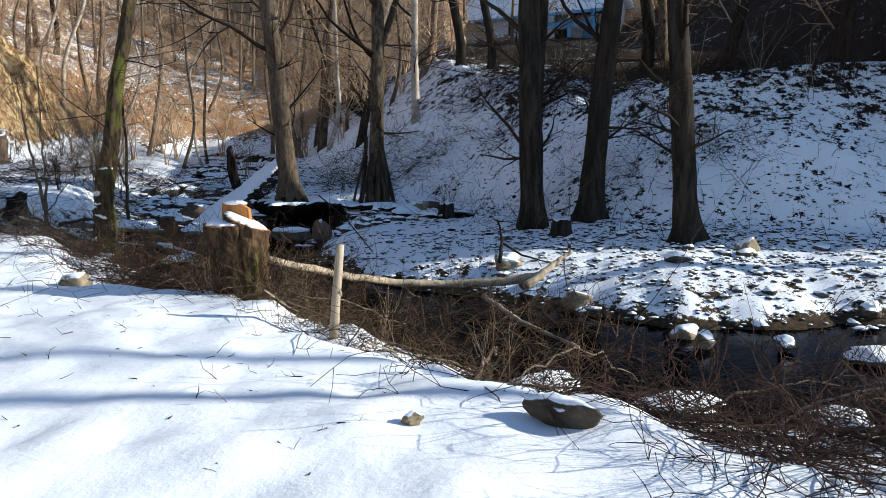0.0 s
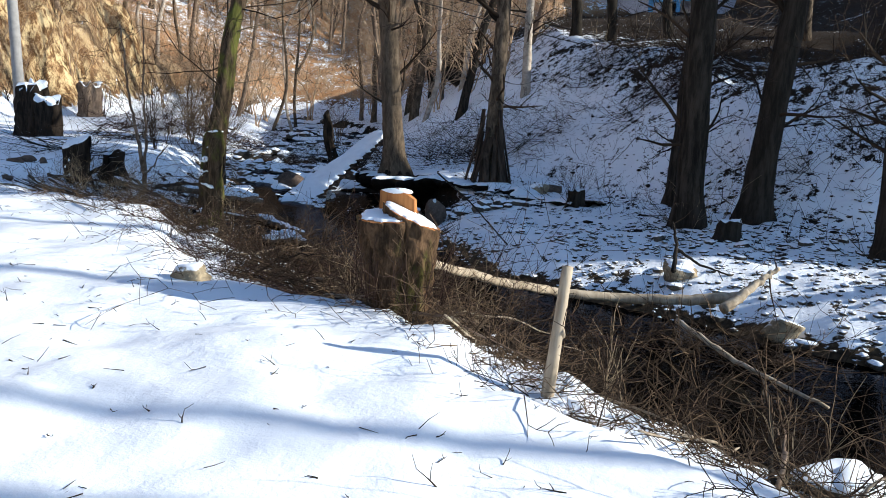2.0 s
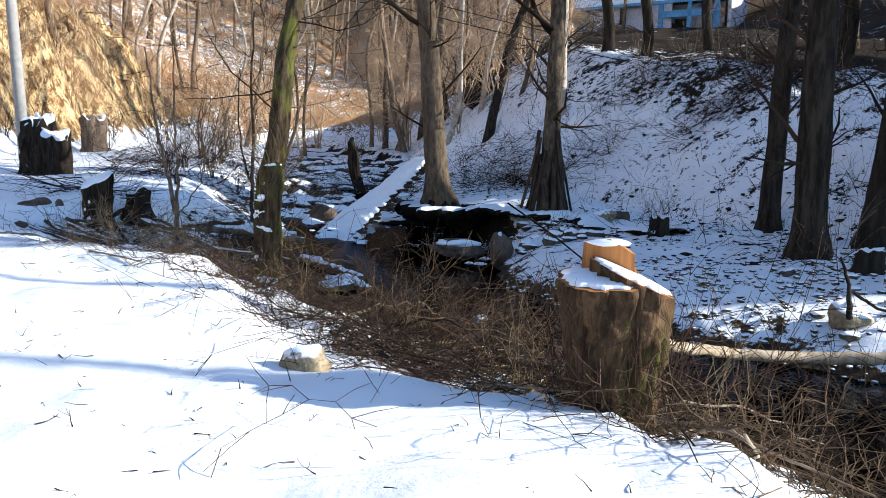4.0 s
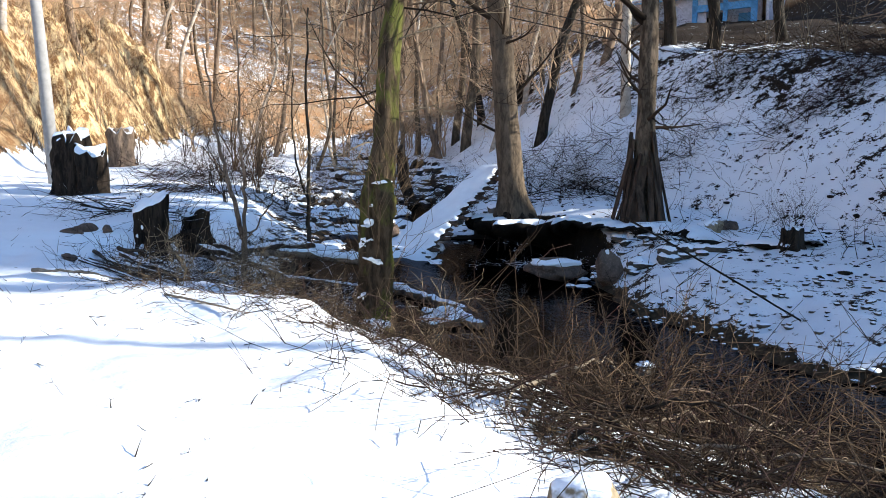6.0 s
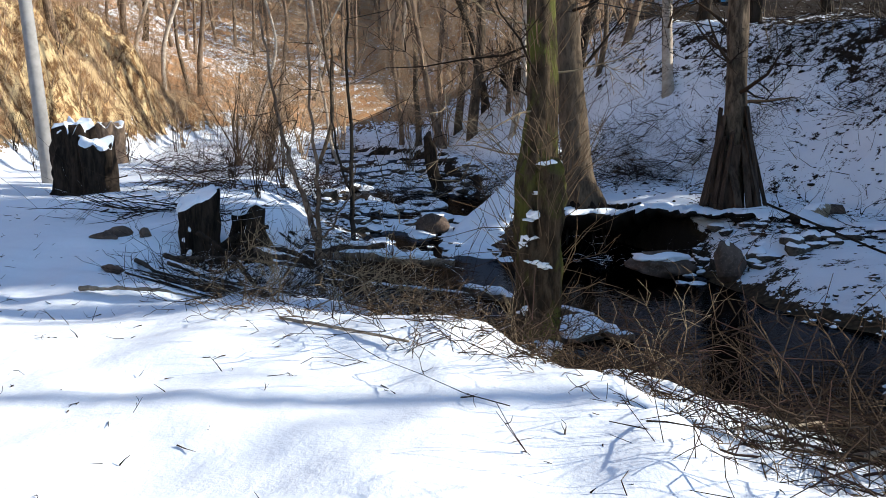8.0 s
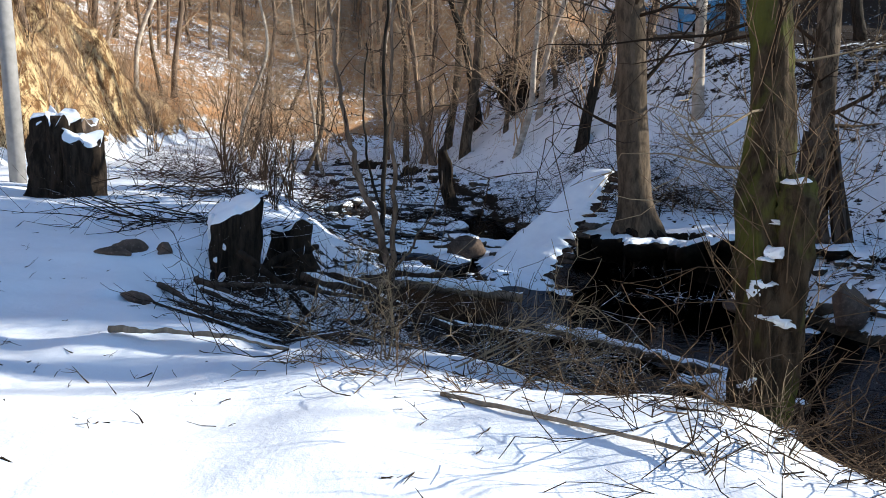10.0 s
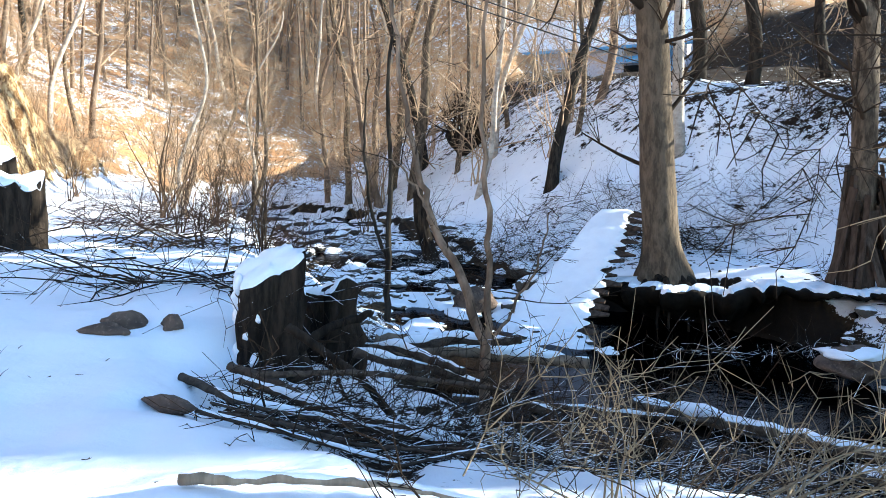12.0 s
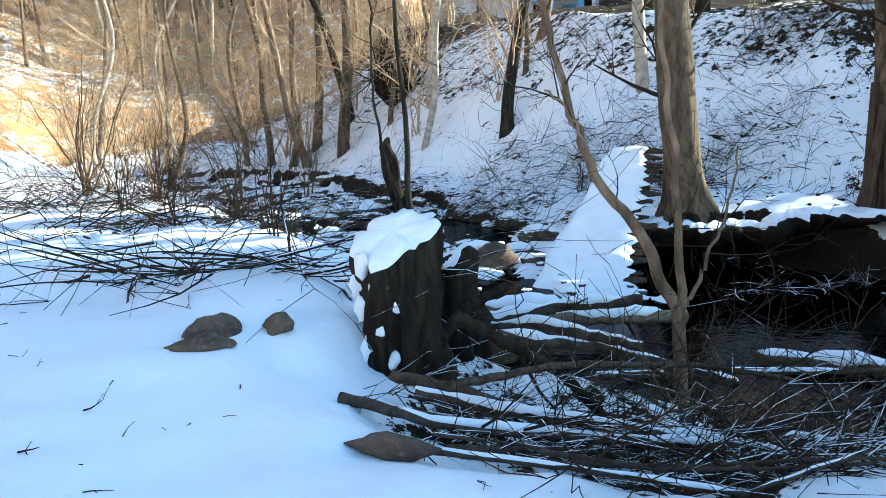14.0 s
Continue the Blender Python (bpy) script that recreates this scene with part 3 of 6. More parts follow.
# large trees by the stream
BIG = [
    # name, x, y, height, r, lean, bark, seed, label, second stem, flare
    ("alder_tree", 2.3, 19.3, 13, 0.2, (0.05, 0.03), "bark_dark", 17, "dark slim bare tree rising behind a thicker one", None, 0.6),
    ("alder_tree", 1.97, 16.4, 13, 0.27, (-0.028, 0.0), "bark_dark", 11, "dark straight bare tree on the snowy far bank", None, 0.5),
    ("alder_tree", 3.32, 17.05, 13, 0.27, (0.085, 0.02), "bark_dark", 12, "dark leaning bare tree at the foot of the slope", None, 0.6),
    ("alder_tree", 4.62, 14.25, 12, 0.235, (-0.10, 0.0), "bark_dark", 13, "gnarled dark bare tree with flared foot on the gravel bank", None, 0.75),
    ("beech_tree", -4.65, 23.4, 15, 0.30, (-0.075, -0.03), "bark_grey", 14, "grey-brown bare tree with flared roots above the undercut bank", None, 0.7),
    ("beech_tree", -1.95, 22.1, 14, 0.22, (0.035, 0.05), "bark_grey", 15, "slim bare tree ringed by leaning boards", None, 0.15),
    ("birch_tree", -1.0, 31.0, 14, 0.17, (0.004, 0.01), "bark_pale", 16, "pale straight bare birch on the slope", None, 0.3),
]
for nm, x, y, h, r, lean, bk, seed, lab, sec, fl in BIG:
    foot = 0.18 if abs(x + 4.65) < 0.01 else gz(x, y) - 0.08  # the beech stands on the overhanging turf
    tree(nm, (x, y, foot), h, r, seed, M[bk], M["twig_brown"], lean, 0.07, 12, 0.28, 3, 4, 0.27, lab, second=sec, flare=fl, low=6)


def mossy_tree():
    """The old tree on the near bank: a thick burred bole, a broken second stem, a leaning upper stem, shoots and clots of snow."""
    rng = np.random.default_rng(31)
    x, y = -6.22, 14.08
    top = thing("willow_tree", (x, y, -0.36), "old mossy willow with broken stem, shoots and snow", "tree", "trees by the stream")
    wood, fine, stub, boughs = Acc(), Acc(), Acc(), Acc()
    n = 110
    z = np.linspace(-0.35, 11, n)
    up = np.maximum(z - 1.3, 0)
    line = np.stack([-0.02 * sstep(z, 0.4, 1.8) + 0.06 * up, 0.03 * z + 0.24 * up, z], 1)
    line[:, 0] += 0.05 * vnoise(z * 0.9, z * 0, 3)
    rad = np.interp(z, (-0.35, 0.0, 0.35, 0.9, 1.35, 1.75, 2.2, 3.0, 11), (0.29, 0.24, 0.18, 0.16, 0.165, 0.16, 0.135, 0.13, 0.05))

    def lumps(i, ang):
        zz = z[i][:, None]
        root = 1 + 0.2 * np.exp(-np.maximum(zz, 0) / 0.3) * np.cos(ang[None] * 5 + 1)
        burr = 0.22 * vnoise(ang[None] * 1.6 + 0 * zz, zz * 2.4, 2) + 0.17 * vnoise(ang[None] * 3.8 + 0 * zz, zz * 5.0, 6) + 0.1 * vnoise(ang[None] * 8 + 0 * zz, zz * 9, 9)
        return root * (1 + burr * np.interp(zz, (0, 2.2, 3), (1.2, 1.0, 0.5)))

    wood.tube(line, rad, 36, True, lumps)
    b = np.array([(0.03, -0.05, 0.2), (0.06, -0.07, 0.8), (0.07, -0.08, 1.25), (0.08, -0.08, 1.6), (0.07, -0.05, 1.74), (0.03, -0.02, 1.8)])
    bl = np.stack([np.interp(np.linspace(0, 5, 40), range(6), b[:, k]) for k in range(3)], 1)
    stub.tube(bl, np.interp(np.linspace(0, 5, 40), range(6), (0.11, 0.11, 0.105, 0.12, 0.1, 0.05)), 26, True,
              lambda i, a: 1 + 0.22 * vnoise(a[None] * 2.1 + 0.0 * i[:, None], i[:, None] * 0.3, 5) + 0.16 * vnoise(a[None] * 5 + 0.0 * i[:, None], i[:, None] * 0.7, 8))
    shoots(rng, fine, line, rad, 60, 0.03, 0.3, 1.0, 0.005)
    shoots(rng, fine, bl, np.full(40, 0.16), 26, 0.2, 0.95, 0.9, 0.005)
    for k in range(16):
        i = int(rng.uniform(0.25, 0.95) * (n - 1))
        a = rng.uniform(0, 6.28)
        d = np.array((math.cos(a), math.sin(a), rng.uniform(-0.1, 0.5)))
        grow(rng, boughs, line[i], d / np.linalg.norm(d), rng.uniform(0.9, 2.0), 0.014, 3, 5)
    part("trunk", wood, M["bark_moss"], top)
    tagged(part("crown", boughs, M["twig_brown"], top), kind="stuff")
    part("broken_stem", stub, M["bark_moss"], top, "broken mossy side stem")
    tagged(part("shoot_growth", fine, M["twig_dry"], top, "thin tan water shoots"), kind="stuff")
    for k, zf in enumerate((1.8, 2.5, 2.9, 3.3, 2.2)):  # long bare boughs that reach over the bank
        i = int(np.searchsorted(z, zf))
        a = (2.8, 0.2, 3.5, -0.6, -2.3, 0.7, 2.2)[k]
        bough = Acc()
        grow(rng, bough, line[i], np.array((math.cos(a), math.sin(a), 0.12)), rng.uniform(0.8, 1.3), 0.012, 2, 5, kids=4, bend=0.16, rise=0.02)
        tagged(part("bough", bough, M["twig_tan"], top, "long bare tan bough"), kind="stuff")
    # snow lodged on burrs and on the broken stem, and at the foot
    for zf, a, sx, sz in ((1.28, -1.75, 0.10, 0.05), (1.02, -2.1, 0.085, 0.07), (0.80, -1.25, 0.11, 0.06), (0.48, -2.2, 0.07, 0.05), (1.5, -1.2, 0.09, 0.035), (0.1, -1.4, 0.17, 0.09), (0.04, -1.9, 0.14, 0.07)):
        i = int(np.searchsorted(z, zf))
        off = rad[i] * 0.9 + (0.02 if a > -1.9 else 0.0)
        for q in range(3 if sx > 0.1 else 2):
            sn = Acc()
            c = line[i] + np.array((math.cos(a + 0.25 * (q - 1)), math.sin(a + 0.25 * (q - 1)), 0)) * off + (0, 0, rng.uniform(-0.5, 0.5) * sz)
            lump(sn, rng, c, (sx * rng.uniform(0.5, 1.0), sx * 0.45, sz * rng.uniform(0.3, 0.9)), 3, 0.9)
            part("snow_clot", sn, M["snow"], top, "clot of white snow")
    cap = Acc()
    lump(cap, rng, (0.08, -0.07, 1.77), (0.12, 0.09, 0.035), 2, 0.4)
    part("snow_cap", cap, M["snow"], top, "snow on the broken stem")


mossy_tree()


def shrub_mesh(rng, stems, height, r, depth=2, kids=4, spread=0.75, tilt=0.45, bend=0.14):
    acc = Acc()
    for _ in range(stems):
        a = rng.uniform(0, 6.28)
        t = rng.uniform(0.05, tilt)
        d = np.array((math.cos(a) * t, math.sin(a) * t, 1.0))
        p = (rng.normal(0, 0.08), rng.normal(0, 0.08), -0.05)
        grow(rng, acc, p, d / np.linalg.norm(d), height * rng.uniform(0.6, 1), r * rng.uniform(0.7, 1.2), depth, 4, spread, kids, bend, 0.06, 0.003)
    return acc


def shrubs(name, spots, variants, label, group, category="shrub"):
    """Shrubs that share a few meshes."""
    for k, (x, y, s) in enumerate(spots):
        me = variants[k % len(variants)]
        ob = new(name, me)
        ob.matrix_world = pose(x, y, gz(x, y), 0, 0, (k * 137.5) % 360) @ Matrix.Diagonal((s, s, s, 1))
        tagged(ob, label, category, group)


def sapling(x, y, base, branches, mat, label, z=None, name="sapling"):
    """One small tree, drawn by its main stems: lists of points from its foot."""
    rng = np.random.default_rng(int(abs(x * 100 + y * 10)))
    top = thing(name, (x, y, gz(x, y) if z is None else z), label, "tree")
    wood, fine = Acc(), Acc()
    for pts, r0, r1 in branches:
        pts = np.array(pts, float)
        n = len(pts) * 5
        line = np.stack([np.interp(np.linspace(0, len(pts) - 1, n), range(len(pts)), pts[:, k]) for k in range(3)], 1)
        line += 0.012 * rng.normal(0, 1, line.shape)
        wood.tube(line, np.linspace(r0, r1, n), 9, True)
        for _ in range(base):
            i = int(rng.integers(n // 3, n))
            d = rng.normal(0, 1, 3) + (0, 0, 0.6)
            fine = Acc()
            grow(rng, fine, line[i], d / np.linalg.norm(d), rng.uniform(0.25, 0.7), 0.007, 2, 3, kids=3, thin=0.0025)
            tagged(part("branch", fine, M["twig_brown"], top), kind="stuff")
    part("stem", wood, mat, top)


# leaning sapling in the pool below the boards, and slim stems on the near bank
sapling(-8.84, 16.95, 4, [
    ([(0, 0, -0.7), (-0.03, 0.02, 0.35), (-0.16, 0.15, 0.8), (-0.39, 0.4, 1.26), (-0.52, 0.48, 1.72), (-0.66, 0.55, 2.4), (-0.8, 0.6, 3.4)], 0.05, 0.014),
    ([(0, 0, -0.7), (-0.02, 0.02, 0.5), (0.0, 0.06, 1.3), (-0.05, 0.1, 2.1), (-0.03, 0.1, 3.6)], 0.036, 0.012),
    ([(0.02, 0, 0.4), (0.18, 0.06, 0.62), (0.4, 0.1, 0.95), (0.5, 0.1, 1.4)], 0.016, 0.006),
    ([(-0.39, 0.4, 1.26), (-0.55, 0.3, 1.6), (-0.8, 0.25, 1.85)], 0.014, 0.006)],
    M["bark_wood"], "thin forked sapling leaning at the edge of the dark pool", 0.0)
sapling(-9.4, 22.6, 5, [
    ([(0, 0, -0.2), (0.02, 0, 0.9), (0.06, 0.05, 2.0), (0.0, 0.05, 3.4), (0.1, 0.1, 5.2)], 0.055, 0.02),
    ([(0.02, 0, 0.8), (-0.25, 0.1, 1.6), (-0.35, 0.1, 2.6), (-0.3, 0.1, 3.8)], 0.03, 0.012)],
    M["bark_dark"], "thin dark sapling among the stream stones", -0.25)


# ---- stumps ----
def stump(x, y, r, h, seed, bark, label, slant=(0, 0), top_mat="snow", lobes=5, z=None, gnarl=0.18, flare=0.35, name="tree_stump", snow_h=0.05, group="stumps", under=0.35, ragged=0.12):
    rng = np.random.default_rng(seed)
    z = gz(x, y) if z is None else z
    top = thing(name, (x, y, z), label, "stump", group)
    acc, cap = Acc(), Acc()
    n, s, ph = 26, 44, rng.uniform(0, 50)
    ang = np.arange(s) * 2 * math.pi / s
    rows = []
    for k in range(n):
        f = k / (n - 1)
        zz = -under + f * (h + under)
        rr = r * (1 + flare * math.exp(-max(zz, 0) / (0.5 * r)))
        lob = 1 + gnarl * vnoise(ang * lobes / 6.28 * 1.0 + ph, ang * 0 + zz * 0.6, 1) + 0.7 * gnarl * vnoise(ang * 3.3 + ph, ang * 0 + zz * 2.2, 2) + 0.55 * gnarl * vnoise(ang * 8.0 + ph, ang * 0 + zz * 4.0, 5) + 0.13 * np.cos(ang * lobes + ph)
        px, py = np.cos(ang) * rr * lob, np.sin(ang) * rr * lob
        pz = zz + f ** 3 * (slant[0] * px + slant[1] * py + ragged * h * vnoise(ang * 2.4 + ph, ang * 0, 3))
        rows.append(np.stack([px, py, pz], 1))
    rows[-1][:, :2] *= 0.97
    v = np.concatenate(rows)
    f = [(i * s + j, i * s + (j + 1) % s, (i + 1) * s + (j + 1) % s, (i + 1) * s + j) for i in range(n - 1) for j in range(s)]
    acc.add(v, f + [tuple(range((n - 1) * s, n * s))])
    part("bark", acc, bark, top)
    # snow or bare wood on the cut
    rim = rows[-1]
    mid = rim.mean(0)
    rings = [rim * (1, 1, 1) * 1.0 + (0, 0, 0.006)]
    for q, up in ((0.93, 0.8), (0.7, 1.0), (0.35, 1.05)):
        g = mid + (rim - mid) * q
        g[:, 2] += snow_h * up + 0.02 * vnoise(ang * 2 + ph, ang * 0 + q * 3, 4)
        rings.append(g)
    cv = np.concatenate(rings + [(mid + (0, 0, snow_h * 1.05))[None]])
    cf = [(i * s + j, i * s + (j + 1) % s, (i + 1) * s + (j + 1) % s, (i + 1) * s + j) for i in range(3) for j in range(s)]
    cf += [(3 * s + j, 3 * s + (j + 1) % s, 4 * s) for j in range(s)]
    cap.add(cv, cf)
    part("snow_cap" if top_mat == "snow" else "cut_face", cap, M[top_mat], top, "white snow cap" if top_mat == "snow" else "bare cut wood")
    return top


def big_cut_stump():
    """The tall fresh-cut stump on the near bank: two lobes, an orange wedge, snow and dry shoots."""
    x, y = -2.33, 8.6
    rng = np.random.default_rng(5)
    top = thing("tree_stump", (x, y, 0.05), "tall gnarled fresh-cut stump with an orange wedge and snow", "stump")
    s = 72
    ang = np.arange(s) * 2 * math.pi / s

    def lobe(cx, cy, r, h, slope, ph, mat, nm):
        acc, cap, rows, n = Acc(), Acc(), [], 60
        for k in range(n):
            f = k / (n - 1)
            zz = -0.5 + f * (h + 0.5)
            q = min(max(zz, 0) / h, 1)
            rr = r * (0.68 + 0.36 * q)
            l = 1 + 0.17 * vnoise(ang * 1.3 + ph, ang * 0 + zz * 1.1, 1) + 0.15 * vnoise(ang * 3.3 + ph, ang * 0 + zz * 1.9, 2) + 0.13 * vnoise(ang * 7.0 + ph, ang * 0 + zz * 6, 3) + 0.08 * vnoise(ang * 11.0 + ph, ang * 0 + zz * 16, 4)
            px, py = np.cos(ang) * rr * l, np.sin(ang) * rr * l
            pz = zz + max(f - 0.6, 0) / 0.4 * (slope[0] * px + slope[1] * py)
            rows.append(np.stack([cx + (0.1 if cx < 0 else 0.0) * (1 - q) + px, cy + py, pz], 1))
        v = np.concatenate(rows)
        acc.add(v, [(i * s + j, i * s + (j + 1) % s, (i + 1) * s + (j + 1) % s, (i + 1) * s + j) for i in range(n - 1) for j in range(s)] + [tuple(range((n - 1) * s, n * s))])
        part(nm, acc, mat, top)
        rim = rows[-1]
        mid = rim.mean(0)
        face, inner = Acc(), mid + (rim - mid) * 0.3 + (0, 0, 0.003)
        face.add(np.concatenate([rim * (1, 1, 1) + (0, 0, 0.003), inner]), [(j, (j + 1) % s, s + (j + 1) % s, s + j) for j in range(s)])
        part("cut_face", face, M["cut"], top, "orange sawn wood", False)
        rings = []
        for q, up in ((0.88, 0.005), (0.84, 0.022), (0.7, 0.03), (0.35, 0.034)):
            g = mid + (rim - mid) * (q + 0.1 * q * vnoise(ang * 2.5 + ph, ang * 0, 7)[:, None])
            g[:, 2] += up
            rings.append(g)
        cv = np.concatenate(rings + [(mid + (0, 0, 0.034))[None]])
        cf = [(i * s + j, i * s + (j + 1) % s, (i + 1) * s + (j + 1) % s, (i + 1) * s + j) for i in range(3) for j in range(s)] + [(3 * s + j, 3 * s + (j + 1) % s, 4 * s) for j in range(s)]
        cap.add(cv, cf)
        part("snow_cap", cap, M["snow"], top, "thin white snow cap")

    lobe(-0.09, -0.02, 0.27, 0.9, (0.05, 0.1), 3.0, M["bark_stump"], "left_lobe")
    lobe(0.12, -0.01, 0.245, 0.9, (-0.42, 0.0), 11.0, M["bark_stump"], "right_lobe")
    w = Acc()
    wp = np.array([(-0.19, 0.09, 0.84), (0.14, 0.03, 0.86), (0.16, 0.11, 0.86), (-0.16, 0.17, 0.84), (-0.18, 0.09, 1.10), (-0.02, 0.055, 1.13), (0.13, 0.03, 1.04), (0.14, 0.1, 1.04), (-0.0, 0.14, 1.13), (-0.15, 0.16, 1.11)])
    w.add(wp, [(0, 1, 6, 5, 4), (1, 2, 7, 6), (2, 3, 9, 8, 7), (3, 0, 4, 9), (4, 5, 8, 9), (5, 6, 7, 8)])
    part("wedge", w, M["cut"], top, "bright orange sawn wedge", False)
    sn = Acc()
    lump(sn, rng, (-0.04, 0.09, 1.105), (0.15, 0.05, 0.03), 2, 0.12)
    part("wedge_snow", sn, M["snow"], top)
    tw = Acc()
    for _ in range(60):
        a = rng.uniform(0, 6.28)
        d = np.array((math.cos(a) * 0.25, math.sin(a) * 0.25, 1.0))
        grow(rng, tw, (0.04 + 0.38 * math.cos(a), 0.29 * math.sin(a), rng.uniform(-0.15, 0.5)), d / np.linalg.norm(d), rng.uniform(0.25, 0.7), 0.0045, 1, 3, kids=2, thin=0.0025)
    part("shoot_growth", tw, M["twig_red"], top, "dry reddish shoots")


big_cut_stump()
rotten = stump(-10.58, 17.5, 0.24, 0.88, 42, M["bark_old"], "dark rotten stump with a slanted snow-covered top", (0.42, 0.45), gnarl=0.26, lobes=3, snow_h=0.05, under=0.7, z=0.08, flare=0.12, ragged=0.05)
_rng = np.random.default_rng(49)
for a, zf, q in ((3.5, 0.72, 0.085), (3.9, 0.58, 0.06), (3.4, 0.44, 0.09), (4.0, 0.33, 0.07), (3.6, 0.2, 0.1), (4.3, 0.14, 0.07), (3.2, 0.6, 0.08), (4.4, 0.46, 0.035), (4.2, 0.62, 0.03)):
    _acc = Acc()
    lump(_acc, _rng, (math.cos(a) * 0.262, math.sin(a) * 0.262, zf), (q * 0.7, q * 0.7, q * 1.2), 2, 0.45)
    part("snow_clot", _acc, M["snow"], rotten, "clot of white snow")
stump(-10.1, 18.1, 0.2, 0.5, 43, M["bark_old"], "low dark rotten stump beside the stream", (0.2, -0.1), gnarl=0.3, snow_h=0.03, under=0.8, z=0.2)
stump(-15.5, 23.5, 0.42, 1.5, 44, M["bark_old"], "tall dark stump with patchy snow beside the road", (-0.1, 0.1), gnarl=0.25, flare=0.2, snow_h=0.07)
stump(-15.0, 23.2, 0.3, 1.1, 45, M["bark_old"], "lower dark stump leaning against a taller one", (-0.15, 0.2), gnarl=0.25, flare=0.2)
stump(-20.6, 35.2, 0.45, 1.4, 46, M["bark_wood"], "tan sawn stump at the roadside", (0, 0), flare=0.15, snow_h=0.05)
stump(2.4, 15.3, 0.18, 0.32, 47, M["bark_dark"], "small dark stump at the foot of the trees", (0.1, 0), snow_h=0.02, under=0.2)
stump(0.1, 19.0, 0.17, 0.36, 48, M["bark_dark"], "small dark stump among dry stalks", (0, 0.1), snow_h=0.02, under=0.2)


def snag():
    """The broken dead stem that stands in the stream bed."""
    rng = np.random.default_rng(51)
    x, y = -8.1, 29.8
    top = thing("dead_snag", (x, y, gz(x, y)), "broken dead mossy snag standing among stream stones", "dead tree")
    w, f = Acc(), Acc()
    line = np.array([(0.25, 0, -0.4), (0.12, 0, 0.3), (-0.05, 0, 0.9), (-0.12, 0.02, 1.5), (-0.2, 0, 1.95), (-0.12, 0, 2.15)])
    n = 26
    ln = np.stack([np.interp(np.linspace(0, 5, n), range(6), line[:, k]) for k in range(3)], 1)
    w.tube(ln, np.interp(np.linspace(0, 5, n), range(6), (0.3, 0.17, 0.14, 0.16, 0.12, 0.03)), 20, True, lambda i, a: 1 + 0.55 * vnoise(a[None] * 2.0 + 0.0 * i[:, None], i[:, None] * 0.3, 8))
    shoots(rng, f, ln, np.full(n, 0.2), 16, 0.1, 0.95, 1.3, 0.008)
    part("stem", w, M["bark_old"], top)
    tagged(part("shoot_growth", f, M["twig_brown"], top), kind="stuff")


snag()


# ---- made things ----
def post():
    acc, rng = Acc(), np.random.default_rng(6)
    x, y = -1.04, 7.0
    n = 12
    ln = np.stack([np.linspace(-0.02, 0.07, n), np.linspace(0, 0.1, n), np.linspace(-0.25, 0.84, n)], 1)
    acc.tube(ln, np.linspace(0.048, 0.037, n), 10, True, lambda i, a: 1 + 0.1 * vnoise(a[None] * 1.8 + 0.0 * i[:, None], i[:, None] * 0.5, 2))
    top = thing("fence_post", (x, y, 0.04), "crooked weathered wooden post on the stream bank", "post")
    part("stake", acc, M["peeled"], top)
    knot = Acc()
    lump(knot, rng, (0.06, 0.05, 0.4), (0.035, 0.035, 0.05), 2)
    part("knot", knot, M["peeled"], top)


post()


def log(name, pts, r0, r1, mat, label, seed, twigs=0, z_abs=True, group="", snow=False, sides=12, twig_mat="twig_brown"):
    rng = np.random.default_rng(seed)
    pts = np.array(pts, float)
    n = len(pts) * 7
    ln = np.stack([np.interp(np.linspace(0, len(pts) - 1, n), range(len(pts)), pts[:, k]) for k in range(3)], 1)
    org = ln[0].copy()
    ln = ln - org
    ln[1:-1] += rng.normal(0, r0 * 0.12, (n - 2, 3))
    w = Acc()
    w.tube(ln, np.linspace(r0, r1, n), sides, True, lambda i, a: 1 + 0.12 * vnoise(a[None] * 1.9 + 0.0 * i[:, None], i[:, None] * 0.5, seed))
    top = thing(name, tuple(org), label, "log", group)
    part("wood", w, M[mat], top)
    if snow:
        s = Acc()
        rr = np.linspace(r0, r1, n)
        wide = np.clip(0.9 + 0.6 * vnoise(np.arange(n) * 0.33, np.zeros(n), seed), 0.12, 1.15) * np.sin(np.linspace(0.2, 2.95, n)) ** 0.4
        s.tube(ln + np.stack([0 * rr, 0 * rr, rr * 0.6], 1), rr * wide, 8, True)
        part("snow_cap", s, M["snow"], top, "line of snow along the top")
    if twigs:
        for _ in range(twigs):
            f = Acc()
            i = int(rng.integers(n // 4, n))
            d = rng.normal(0, 1, 3) + (0, 0, 0.3) + (ln[-1] - ln[0]) / np.linalg.norm(ln[-1] - ln[0])
            grow(rng, f, ln[i], d / np.linalg.norm(d), rng.uniform(0.3, 0.9), max(0.006, r1 * 0.45), 2, 4, kids=3, thin=0.003)
            tagged(part("twig", f, M[twig_mat], top), kind="stuff")
    return top


log("fallen_log", [(-2.15, 9.3, 0.42), (-1.45, 10.5, 0.03), (-0.75, 11.2, -0.2), (0.1, 11.4, -0.26), (0.9, 11.35, -0.22), (1.5, 11.3, -0.12)], 0.045, 0.07, "peeled", "pale fallen tree trunk lying across the stream", 61)
log("drift_root", [(1.2, 11.0, -0.22), (1.55, 11.25, -0.02), (1.75, 11.4, 0.1), (1.95, 11.5, 0.22)], 0.065, 0.025, "peeled", "pale forked root end of the fallen trunk", 62, 2)
log("broken_branch", [(0.95, 12.6, -0.1), (1.0, 12.8, 0.25), (0.95, 12.95, 0.55)], 0.035, 0.012, "bark_dark", "upright broken branch among gravel", 63, 4)
